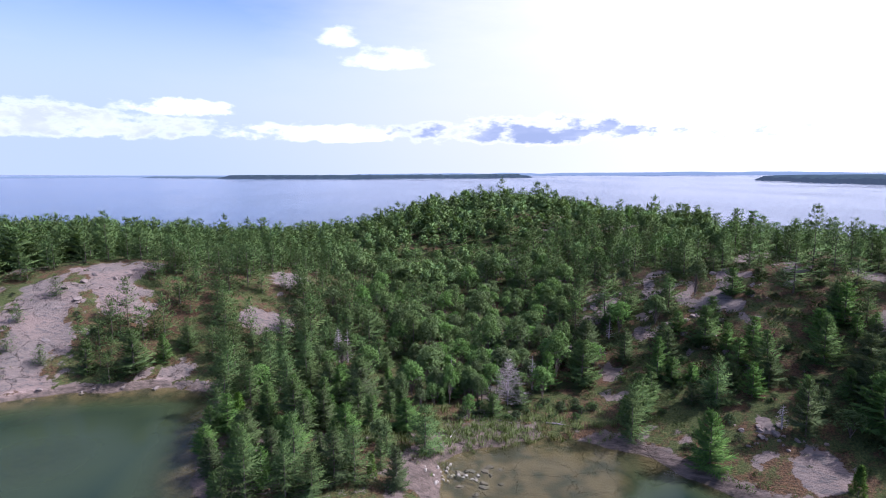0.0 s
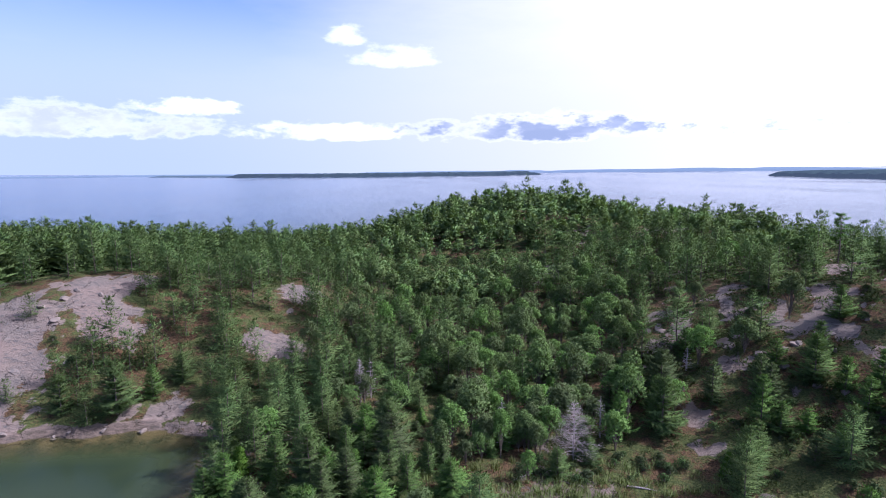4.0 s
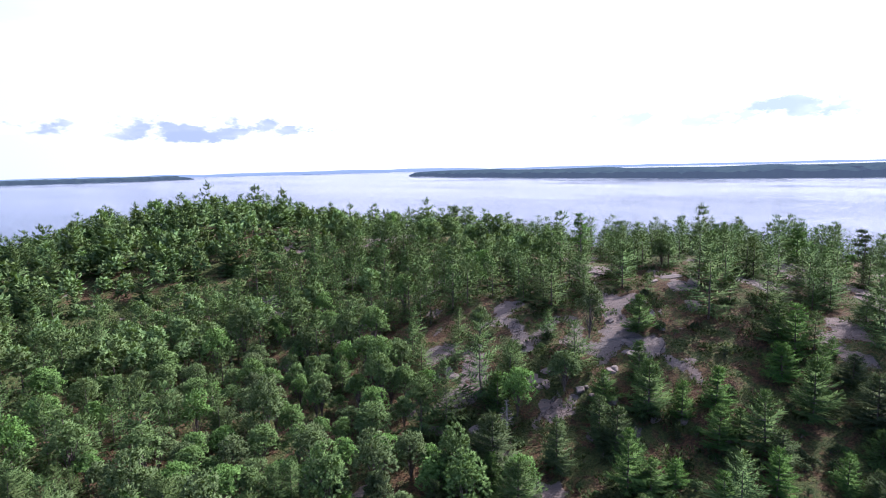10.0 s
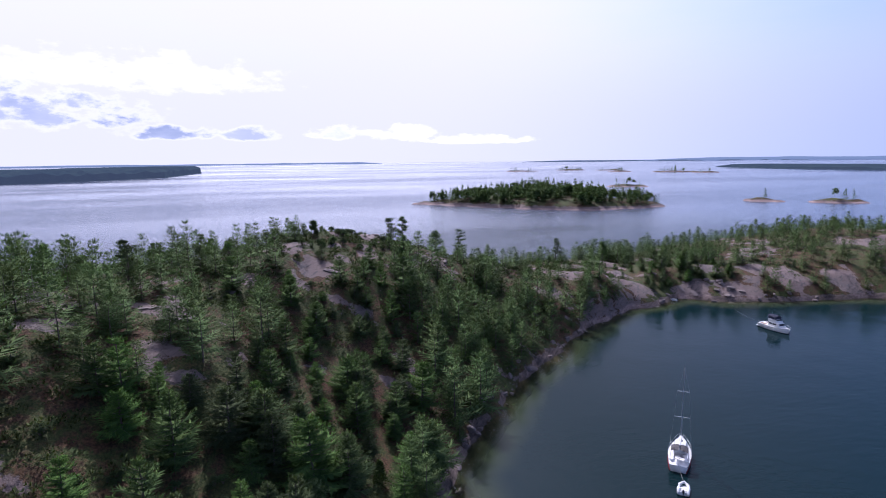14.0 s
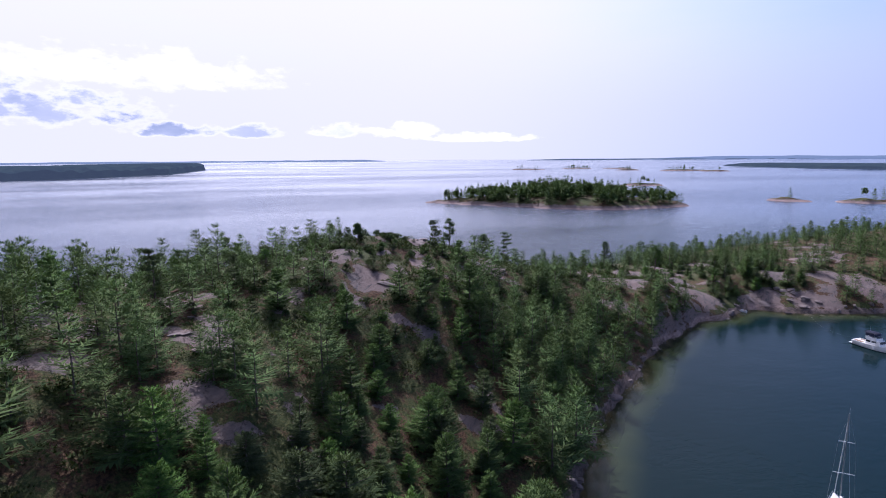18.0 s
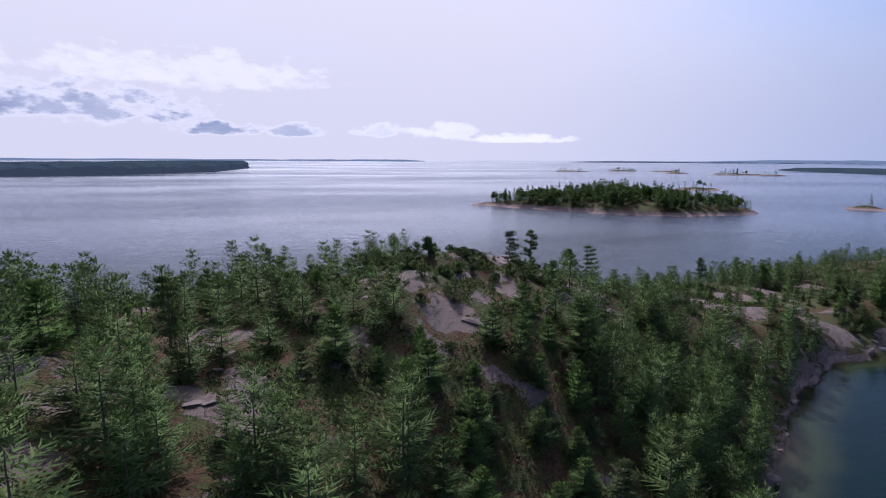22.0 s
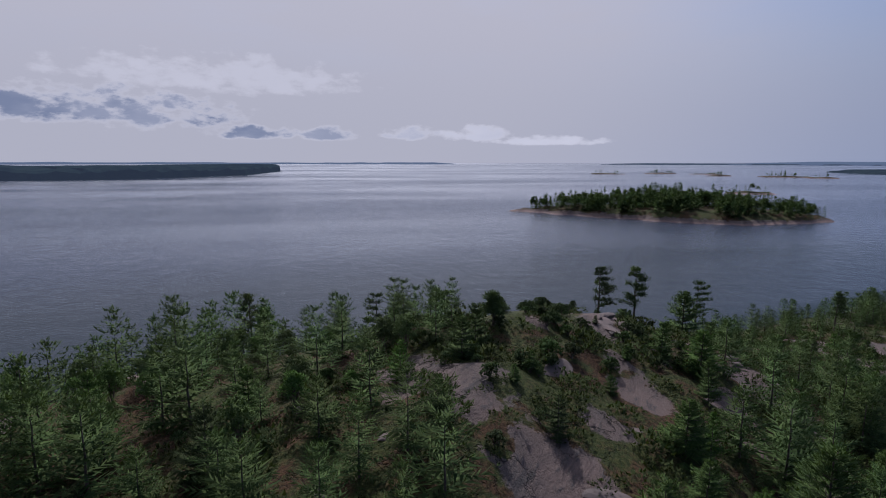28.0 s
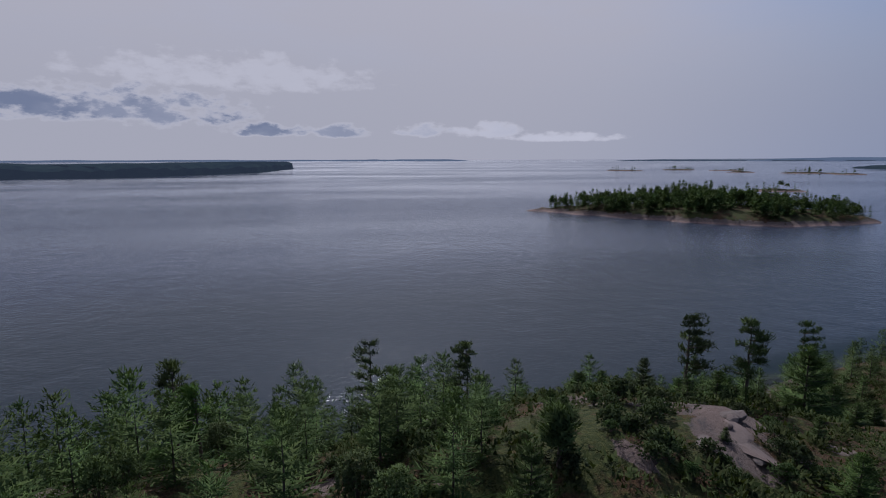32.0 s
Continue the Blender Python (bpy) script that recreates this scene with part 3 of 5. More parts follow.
def wind_pine_crown(seed, tall=10.0):
    """An old shore pine: bare lower stem, a few flagged plates of foliage swept to one side."""
    rng = np.random.default_rng(seed)
    centres, ways, wood = [], [], []
    for k in range(8):
        z = tall * (0.40 + 0.58 * k / 7.0)
        for b in range(3):
            a = rng.uniform(-1.3, 1.3) if rng.random() < 0.75 else rng.uniform(0, 6.28)
            span = tall * rng.uniform(0.15, 0.30) * (1.0 - 0.5 * (k / 7.0)) * (0.75 + 0.25 * math.cos(a))
            way = np.array([math.cos(a), math.sin(a), rng.uniform(0.10, 0.40)])
            wood.append(tube([(0, 0, z), tuple(way * span * 0.5 + (0, 0, z)), tuple(way * span + (0, 0, z))], [0.06, 0.04, 0.015], 4))
            for f in np.linspace(0.40, 1.05, 7):
                for rep in range(2):
                    centres.append(way * span * f + (0, 0, z + 0.12) + rng.normal(0, 1, 3) * (0.26, 0.26, 0.07))
                    ways.append(way * 0.6 + rng.normal(0, 0.35, 3) + (0, 0, 0.45))
    centres = np.array(centres)
    return blades(rng, centres, np.array(ways), centres * (1, 1, 0) / (0.2 + np.hypot(centres[:, :1], centres[:, 1:2])) + (0, 0, 0.6), 0.42, 0.05, 7), wood


def leafy_crown(seed, tall=8.0, reach=2.6, lobes=9, clumps=60, count=6, long=0.34, wide=0.12, low=0.35):
    """Rounded lobes of leaf clumps with gaps between them."""
    rng = np.random.default_rng(seed)
    centres, ways, wood = [], [], []
    for k in range(lobes):
        a, q = 2.4 * k + rng.uniform(-0.4, 0.4), math.sqrt((k + 0.5) / lobes)
        mid = np.array([math.cos(a) * reach * 0.62 * q, math.sin(a) * reach * 0.62 * q, tall * (low + 0.2 + (0.62 - low * 0.4) * (1 - q * q * 0.75)) * rng.uniform(0.86, 1.0)])
        size = reach * rng.uniform(0.36, 0.56)
        d = rng.normal(0, 1, (clumps, 3))
        d /= np.linalg.norm(d, axis=1, keepdims=True)
        d[:, 2] = np.where(d[:, 2] < -0.45, -d[:, 2], d[:, 2])
        centres.append(mid + d * size * rng.uniform(0.75, 1.08, (clumps, 1)) * (1, 1, 0.85))
        ways.append(d * 0.8 + (0, 0, 0.15))
        wood.append(tube([(0, 0, tall * low * 0.7), tuple(mid * (0.5, 0.5, 0.75)), tuple(mid)], [0.08, 0.05, 0.02], 4))
    return blades(rng, np.concatenate(centres), np.concatenate(ways), np.concatenate(ways) + (0, 0, 0.4), long, wide, count), wood


def column_crown(seed, tall=6.0, reach=1.1, clumps=420, count=4, long=0.45, wide=0.1):
    """A white cedar: dense upright sprays in a pointed column."""
    rng = np.random.default_rng(seed)
    u, a = rng.random(clumps) ** 0.8, rng.uniform(0, 6.283, clumps)
    r = reach * (1 - u) ** 0.6 * rng.uniform(0.7, 1.05, clumps) * (1 + 0.2 * np.sin(3 * a + seed))
    centres = np.stack([r * np.cos(a), r * np.sin(a), tall * (0.06 + 0.94 * u)], 1)
    ways = np.stack([np.cos(a) * 0.6, np.sin(a) * 0.6, np.full(clumps, 0.7)], 1)
    return blades(rng, centres, ways, ways * (1, 1, 0.6), long, wide, count), []


def bare_limbs(seed, tall=9.0, reach=2.2, whorls=13, limbs=6):
    """A standing dead conifer: stem and fine bare boughs that droop at the tips."""
    rng = np.random.default_rng(seed)
    out = [tube([(0, 0, -0.4), (0.05, 0, tall * 0.5), (0, 0.04, tall)], [0.14, 0.09, 0.02], 6)]
    for k in range(whorls):
        u = k / whorls
        z = tall * (0.1 + 0.88 * u)
        for b in range(limbs):
            a = 6.283 * b / limbs + rng.uniform(-0.4, 0.4) + k
            span = (reach * (1 - u) ** 0.8 + 0.2) * rng.uniform(0.7, 1.15)
            tip = np.array([math.cos(a) * span, math.sin(a) * span, z + 0.25 * span])
            out.append(tube([(0, 0, z), tuple(tip * (0.6, 0.6, 1))], [0.03, 0.02], 3))
            out.append(tube([tuple(tip * (0.6, 0.6, 1)), tuple(tip)], [0.02, 0.008], 3))
            for f in (0.45, 0.6, 0.75, 0.9):
                for s in (-1, 1):
                    p = np.array([0, 0, z]) * (1 - f) + tip * f
                    q = p + np.array([math.cos(a + s * 0.9), math.sin(a + s * 0.9), 0.25]) * span * 0.3
                    out.append(tube([tuple(p), tuple(q)], [0.012, 0.005], 3))
    return joined(out)


def tree_thing(name, label, category, group, crown, trunk, leaf, bark=BARK):
    root = tagged(new(name), label, category, group)
    if crown is not None:
        c = new("crown", mesh_from("crown", crown[0], crown[1], [leaf], normals=crown[2]))
        c.parent = root
    t = new("trunk", mesh_from("trunk", *trunk, [bark], smooth=True))
    t.parent = root
    return root


# ---------- ground ----------
def make_land():
    # fine net over the island, coarse net out to the horizon, in one sheet
    xs = np.concatenate([[-4950, -3000, -1500, -700, -400, -300], np.arange(-250, 240.1, 1.35), [260, 300, 360, 430, 560, 800, 1500, 3000, 4950]])
    ys = np.concatenate([[-4950, -3000, -1500, -800, -500, -380, -300], np.arange(-245, -110, 2.7), np.arange(-110, 215, 1.35), np.arange(215, 340, 2.7), [360, 430, 560, 800, 1500, 3000, 4950]])
    gx, gy = np.meshgrid(xs, ys, indexing="ij")
    x, y = gx.ravel(), gy.ravel()
    z, d = land_height(x, y)
    me = mesh_from("ground", np.stack([x, y, z], 1), grid_faces(len(xs), len(ys)), [GROUND], smooth=True)
    bare = bareness(x, y) * np.clip(d / 2, 0, 1)
    sx, sy = np.gradient(z.reshape(gx.shape), xs, ys)
    steep = np.hypot(sx, sy).ravel()
    bare = np.clip(np.maximum(bare, np.clip((steep - 0.75) * 1.3, 0, 0.75)), 0, 1)
    me.attributes.new("bare", "FLOAT", "POINT").data.foreach_set("value", bare.astype(np.float32))
    tagged(new("ground", me), "wooded granite island ground with moss, needle duff and bare pink rock", "ground", kind="structure")


def make_lake():
    xs = np.concatenate([[-4950, -4000, -2500, -1200, -600, -350], np.arange(-250, 240, 4.0), [260, 300, 350, 420, 500, 620, 900, 1600, 2500, 3300, 4100, 4950]])
    ys = np.concatenate([[-4950, -4000, -2500, -1200, -700, -450, -330], np.arange(-245, 340, 4.0), [360, 430, 560, 800, 1500, 2500, 3300, 4100, 4950]])
    gx, gy = np.meshgrid(xs, ys, indexing="ij")
    x, y = gx.ravel(), gy.ravel()
    z, d = land_height(x, y)
    far = np.hypot(x, y)
    me = mesh_from("lake", np.stack([x, y, np.clip((far - 2400) / 2550, 0, 1.6) ** 1.5 * 22], 1), grid_faces(len(xs), len(ys)), [WATER], smooth=True)
    me.attributes.new("depth", "FLOAT", "POINT").data.foreach_set("value", np.clip(-z, 0, 40).astype(np.float32))
    tagged(new("water", me), "wide blue lake with light ripples and a dark green cove", "water", kind="structure")


make_land()
make_lake()


# ---------- forest on the island ----------
def near_way(x, y):
    """Distance to the open line along which the nearest woods stand."""
    line = np.array([(-28, 78), (-8, 96), (26, 100), (52, 90), (72, 60), (92, 58), (116, 56), (148, 34), (150, -10), (138, -62)], float)
    best = np.full(np.shape(x), 1e9)
    for (ax, ay), (bx, by) in zip(line[:-1], line[1:]):
        t = np.clip(((x - ax) * (bx - ax) + (y - ay) * (by - ay)) / ((bx - ax) ** 2 + (by - ay) ** 2), 0, 1)
        best = np.minimum(best, np.hypot(x - ax - t * (bx - ax), y - ay - t * (by - ay)))
    return best


# open rock and heath with hardly a tree: centre, reach
CLEARINGS = [(105, 61, 4), (132, 45, 4.5), (126, 48, 4), (110, 55, 2.5), (117, 49, 3.5), (89, 98, 4.5), (94.5, 83.5, 4), (88, 85.5, 3.5),
             (50, 104, 2.5), (31, 116, 2.5), (26, 108, 3), (72, 111, 3), (61, 98, 2.5), (128, 45, 5), (121, 52, 3), (64, 194, 9), (25, 180, 4), (-86, 120, 12), (-78, 136, 9),
             (38, 118, 3), (43, 110, 3), (74, 130, 4), (98, 106, 3), (75, 85, 2.5), (119, 68, 3), (122, 32, 4), (140, 45, 4), (132, 71, 3)]
# full pines that can be told apart: x, y, height of the top above the lake
VALLEY_PINES = [(31.6, 84.7, 14.8), (35.3, 69.9, 13.1), (46.8, 80.1, 16.9), (49.1, 71.0, 16.8), (59.0, 72.4, 20.5), (49.3, 92.6, 17.9), (27.5, 102.6, 14.1), (66.2, 89.7, 28.0), (-27.8, 70.5, 12.0), (-24.5, 68.5, 10.5),
                (-14.9, 67.2, 12.5), (-7.0, 67.1, 11.0), (-69.6, 108.5, 12.6), (-60.4, 108.3, 12.0), (-53.0, 116.6, 14.2), (-56.6, 112.8, 11.3)]
FACE_PINES = [(33.5, 98.3, 18.0), (36.5, 90.7, 17.0), (26.0, 101.1, 14.0), (34.6, 110.1, 17.4), (47.0, 95.7, 18.2), (45.9, 84.1, 14.5), (59.0, 82.0, 22.6), (52.2, 75.8, 15.6), (74.7, 120.2, 31.5), (88.4, 113.0, 32.5),
              (69.2, 98.0, 27.5), (56.1, 104.0, 23.5), (50.7, 86.2, 17.3), (57.8, 64.6, 15.3), (56.5, 58.7, 12.1), (111.6, 122.5, 31.2), (70.4, 75.8, 22.6), (87.7, 43.6, 17.1)]
RIDGE_PINES = [(94.7, 76.0, 27.2), (93.7, 72.1, 25.6), (96.9, 67.0, 25.1), (108.4, 59.8, 28.4), (108.0, 48.4, 25.2), (99.1, 94.0, 28.4), (93.0, 79.3, 25.5), (101.2, 45.7, 24.8), (111.9, 27.6, 20.1), (109.2, 81.4, 29.0), (118.0, 68.7, 29.5)]
# trees that stand out against the water: x, y, height of the top above the lake, turn
LONE_PINES = [(146, 36.8, 26.3, 200), (140.9, 34.4, 26.9, 160), (124.5, 59, 28.6, 30), (167, -27.5, 14.4, 180), (87.4, 191, 30.0, 20), (89.5, 195, 29.0, 70), (155.5, 56, 21.5, 60), (163.5, 65.6, 20.0, 110),
              (77, 133.5, 31.4, 60), (160, -41.5, 13.4, 200), (147.8, 83, 24.0, 10), (144.6, 80.5, 23.2, 90), (97.5, 91, 29.6, 190), (158, 12, 20.5, 200), (70, 200, 28.5, 20)]
FULL_PINES = [(121.9, 61.5, 30.6), (118.6, 63.6, 28.8), (92.0, 113.0, 33.6), (95.5, 115.5, 32.0), (89.5, 116.5, 31.0), (116.2, 89.8, 29.8), (120.5, 77, 29.0), (118, 80, 27.8), (145, 24, 23.1), (138.6, 104.5, 24.5), (150.5, 38.5, 22.5), (144, 38, 23.4),
              (138.5, 36.5, 23.4), (158, 58, 18.5), (109, 100, 29.0), (104, 104, 29.5)]


def forest_plan():
    """Where each tree stands: x, y, z, kind, size. Kinds: 0 pine, 1 broadleaf, 2 cedar."""
    rng = np.random.default_rng(11)
    step = 3.75
    gx, gy = np.meshgrid(np.arange(-235, 215, step), np.arange(-235, 335, step), indexing="ij")
    x = gx.ravel() + rng.uniform(-1.6, 1.6, gx.size)
    y = gy.ravel() + rng.uniform(-1.6, 1.6, gx.size)
    z, d = land_height(x, y)
    bare = bareness(x, y)
    leafy = np.exp(-(((x - 9 + 0.10 * (y - 130)) / 26) ** 2 + ((y - 138) / 46) ** 4))
    leafy = np.maximum(leafy, 0.55 * np.exp(-(((x - 10) / 60) ** 2 + ((y - 225) / 40) ** 2)))
    leafy = np.maximum(leafy, 0.8 * np.exp(-(((x - 72) / 14) ** 2 + ((y - 160) / 30) ** 2)))
    leafy = np.maximum(leafy, 0.75 * np.exp(-(((x - 128) / 17) ** 2 + ((y - 84) / 22) ** 2)))
    open_face = np.exp(-(((x - 50) / 26) ** 2 + ((y - 106) / 24) ** 2))
    heath = np.clip((x - 119) / 8, 0, 1) * np.clip((64 - y) / 8, 0, 1) * (y > -45)
    thick = np.clip(0.92 + 0.5 * fbm(x, y, 22.0, 3, 70), 0.3, 1) * (1 - np.clip(bare * 1.3, 0, 1) * 0.985) * (1 - 0.42 * open_face) * (1 - 0.45 * heath)
    thick = np.where((x > 60) & (y < 120), thick * 1.05, thick)
    thick = np.maximum(thick, 0.97 * ((leafy > 0.45) & (x < 60)))
    thick = np.where((d < 9) & (x > 55) & (y < 52) & (y > -20), 0.9, thick)
    thick = np.where((y < -15) & (bare < 0.3), np.where(y < -78, 0.72, 0.97), thick) * np.where(y > 200, 0.8, 1.0)
    for cx, cy, r in CLEARINGS:
        thick = np.where(np.hypot(x - cx, y - cy) < r, 0.05, thick)
    marsh = np.exp(-(((x - 4) / 14) ** 2 + ((y - 84) / 8) ** 2))
    keep = (d > 1.6) & (rng.random(x.size) < thick * (1 - 0.93 * (marsh > 0.4)))
    keep &= ~((np.hypot(x + 22, y - 50) < 16) & (y < 62))
    for cx, cy, *_ in LONE_PINES + FULL_PINES + VALLEY_PINES + FACE_PINES + RIDGE_PINES:
        keep &= np.hypot(x - cx, y - cy) > 2.2
    x, y, z, leafy, d = x[keep], y[keep], z[keep], leafy[keep], d[keep]
    pick = rng.random(len(x))
    kind = np.where(pick < leafy * 0.95, 1, 0)
    by_shore = (d < 9) & (y > 60) & (y < 110) & (rng.random(len(x)) < 0.12)
    kind = np.where(by_shore, 2, kind)
    size = np.where(kind == 1, rng.uniform(0.75, 1.1, len(x)), np.clip(0.88 + 0.17 * rng.normal(0, 1, len(x)) + 0.16 * fbm(x, y, 14.0, 2, 33), 0.45, 1.4))
    size = size * np.where((kind == 0) & (bareness(x, y) > 0.02), 0.75, 1.0) * np.where(y < -30, 0.8, 1.0)
    heath = np.clip((x - 119) / 8, 0, 1) * np.clip((64 - y) / 8, 0, 1) * (y > -45)
    size = size * (1 - 0.38 * heath)
    crest = np.clip((x - 84) / 16, 0, 1) * np.clip((z - 12) / 6, 0, 1) * (y > 0) * (y < 180)
    size = size * (1 - 0.2 * crest) * np.where((kind == 1) & (x > 90), 0.62, 1.0)
    size = np.where(x > 84, np.minimum(size, 0.86), size)
    size = np.where((x > 100) & (y < 92), np.minimum(size, np.clip((30.5 - z) / 10.5, 0.42, 2)), size)
    # low wind-cropped trees on the crest's open strip, scrub on the south head
    along = np.clip(((x - 112) * 19 + (y - 60) * -17) / 650, 0, 1)
    strip = np.hypot(x - 112 - 19 * along, y - 60 + 17 * along)
    size = np.where(strip < 4.5, size * 0.5, size) * np.where(y < -78, 0.8, 1.0)
    return np.stack([x, y, z, kind, size, rng.uniform(0, 6.283, len(x)), rng.uniform(0.82, 1.12, len(x))], 1)


PLAN = forest_plan()


def build_forest():
    rng = np.random.default_rng(5)
    pines, leaves, cedars = [], [], []
    for k in range(7):
        tall, reach = 7.0 + 0.45 * k, 2.9 + 0.3 * (k % 4)
        crown, wood = conifer_crown(100 + k, tall, reach, low=0.03 + 0.03 * (k % 3), whorls=11 + k % 4, plume=0.60 + 0.08 * (k % 4), ragged=0.26 + 0.08 * (k % 3), count=8, long=0.32, wide=0.038, sprays=8, feather=9)
        pines.append(tree_thing("pine_tree", "green young white pine with layered boughs on thin rocky soil", "tree", "pine wood on the ridge",
                                crown, pine_trunk(k, tall, 0.15, wood), PINE))
    for k in range(6):
        tall = 6.6 + 0.5 * k
        crown, wood = leafy_crown(200 + k, tall, 2.3 + 0.14 * k, lobes=9 + k % 3, low=0.1, count=9, long=0.25, wide=0.09)
        leaves.append(tree_thing("broadleaf_tree", "bright green leafy maple or birch in the sheltered valley", "tree", "leafy wood in the valley",
                                 crown, pine_trunk(50 + k, tall * 0.7, 0.14, wood), LEAF))
    for k in range(3):
        crown, wood = column_crown(300 + k, 4.6 + 0.7 * k, 1.15 + 0.1 * k)
        cedars.append(tree_thing("cedar_tree", "dark green column-shaped white cedar beside the water", "tree", "cedars by the water",
                                 crown, pine_trunk(80 + k, 4.0, 0.1, wood), CEDAR))
    kinds = (pines, leaves, cedars)
    spare = set(pines + leaves + cedars)
    dist = near_way(PLAN[:, 0], PLAN[:, 1])
    order = np.argsort(dist)
    quota, rest = [250, 240, 70], []
    for i in order:
        x, y, z, kind, size, turn, stretch = PLAN[i]
        kind = int(kind)
        if quota[kind] > 0 and dist[i] < 60:
            quota[kind] -= 1
            proto = kinds[kind][int(rng.integers(len(kinds[kind])))]
            m = pose(x, y, z - 0.15, rng.uniform(-3, 3), rng.uniform(-3, 3), math.degrees(turn)) @ Matrix.Diagonal((size, size, size * stretch, 1))
            if proto in spare:
                spare.discard(proto)
                proto.matrix_basis = m
            else:
                copy_thing(proto, m)
        else:
            rest.append((x, y, z - 0.15, size, stretch, turn, kind, dist[i]))
    for k, (x, y, top) in enumerate(FULL_PINES + VALLEY_PINES + FACE_PINES + RIDGE_PINES):
        z = float(land_height(np.array([x]), np.array([y]))[0][0])
        size = (top - z) / (7.0 + 0.45 * (k % 7))
        copy_thing(pines[k % 7], pose(x, y, z - 0.15, 0, 0, 47 * k) @ Matrix.Diagonal((0.86 * size, 0.86 * size, size, 1)))
    for k in range(22):
        x, y = rng.normal(0.5, 5.0), rng.normal(93.5, 2.6)
        z = float(land_height(np.array([x]), np.array([y]))[0][0])
        if z > 0.2:
            size = rng.uniform(0.42, 0.6)
            copy_thing(leaves[k % 6], pose(x, y, z - 0.1, 0, 0, 61 * k) @ Matrix.Diagonal((size, size, size * 1.5, 1)))
    rest = np.array(rest)
    for tag, low, high in (("close", 0, 36), ("middle", 36, 95), ("far", 100, 1e9)):
        fine, full = tag == "close", tag == "middle"
        zone = rest[(rest[:, 7] >= low) & (rest[:, 7] < high)]
        pine_set, leaf_set, stems = [], [], []
        for k in range(6):
            tall = 7.4 + 0.6 * k
            pine_set.append(conifer_crown(400 + k, tall, 2.9 + 0.3 * (k % 3), 0.04, 12 if fine else 10 if full else 8, 6 if fine or full else 5, 4 if fine else 3 if full else 2, 5 if fine else 3, 0.38 if fine else 0.55 if full else 0.8, 0.045 if fine else 0.09 if full else 0.14, plume=0.62 + 0.1 * (k % 3), feather=5 if fine else 3 if full else 1)[0])
            leaf_set.append(leafy_crown(500 + k, 6.6 + 0.6 * k, 2.5, 9 if fine else 8 if full else 6, 50 if fine else 34 if full else 20, 5 if fine else 3 if full else 2, 0.36 if fine else 0.5 if full else 0.85, 0.13 if fine else 0.2 if full else 0.4, 0.12)[0])
            stems.append(pine_trunk(600 + k, 6.5, 0.13, []))
        for kind, protos, mat, name, label in ((0, pine_set, PINE_FAR, "pine_forest", "dense dark green pine forest on the island hills"),
                                               (1, leaf_set, LEAF_FAR, "leafy_forest", "bright green broadleaf wood filling the hollow")):
            some = zone[(zone[:, 6] == kind) | ((zone[:, 6] == 2) & (kind == 0))].copy()
            if not len(some):
                continue
            some[:, 6] = rng.integers(len(protos), size=len(some))
            v, f, normals = scatter(some[:, :7], protos)
            forest = tagged(new(name, mesh_from(name, v, f, [mat], normals=normals)), label, "forest", kind="stuff")
            if tag == "far":
                continue
            v, f, _ = scatter(some[:, :7], stems)
            trunks = new("trunks", mesh_from("trunks", v, f, [BARK], smooth=True))
            trunks.parent = forest


build_forest()


# ---------- single trees on the skyline ----------
def shore_pine(k, x, y, top, turn, lean=0.05):
    z = float(land_height(np.array([x]), np.array([y]))[0][0])
    crown, wood = wind_pine_crown(700 + k, top - z)
    root = tree_thing("shore_pine", "tall wind-swept white pine with flagged boughs on the rocky crest", "tree", "old pines on the crest",
                      crown, pine_trunk(720 + k, top - z, 0.2, wood, lean * 0.3), PINE)
    root.matrix_basis = pose(x, y, z - 0.2, 0, 0, turn)


for k, (x, y, top, turn) in enumerate(LONE_PINES):
    shore_pine(k, x, y, top, turn)


# ---------- far shores ----------
def far_shore(name, outline, tall, back, mat, label, kind="structure", ragged=0.25, step=14.0, seed=0):
    """A wooded shore along an open line: a stony foot, a ragged edge of woods and rising land behind. back: how far it goes inland, and how high."""
    pts = []
    for (ax, ay), (bx, by) in zip(outline[:-1], outline[1:]):
        m = max(1, int(math.hypot(bx - ax, by - ay) / step))
        pts += [(ax + (bx - ax) * k / m, ay + (by - ay) * k / m) for k in range(m)]
    pts = np.array(pts + [outline[-1]], float)
    run = np.gradient(pts, axis=0)
    norm = np.stack([-run[:, 1], run[:, 0]], 1)
    norm /= np.linalg.norm(norm, axis=1, keepdims=True)
    inland, rise = back
    n = len(pts)
    s = np.arange(n) * step
    fade = np.clip(np.minimum(np.arange(n), np.arange(n)[::-1]) / 6, 0.04, 1) ** 0.5
    wob = fbm(s, s * 0 + seed, 60, 3, seed) * 12
    tops = 1 + ragged * fbm(s, s * 0 + 3, step * 1.6, 3, seed + 2)
    base = np.clip((np.hypot(pts[:, 0], pts[:, 1]) - 2400) / 2550, 0, 1.6) ** 1.5 * 22
    rows = []
    for off, z in ((0, -3 + 0 * s), (2, 1.2 + 0 * s), (6, 1.6 + 0 * s), (9, tall * 0.75 * tops * fade), (26, tall * tops * fade),
                   (inland * 0.35, (tall + rise * 0.45) * (0.75 + 0.25 * tops) * fade), (inland, (tall + rise) * (0.8 + 0.2 * fbm(s, s * 0 + 9, 300, 3, seed + 4)) * fade)):
        p = pts + norm * (off * np.minimum(fade, 1) + wob * (off > 0) * 0.4 + off * 0)[:, None]
        rows.append(np.stack([p[:, 0], p[:, 1], z + base], 1))
    v = np.stack(rows, 1).reshape(-1, 3)
    tagged(new(name, mesh_from(name, v, grid_faces(n, len(rows)), [mat])), label, "shore", kind=kind)


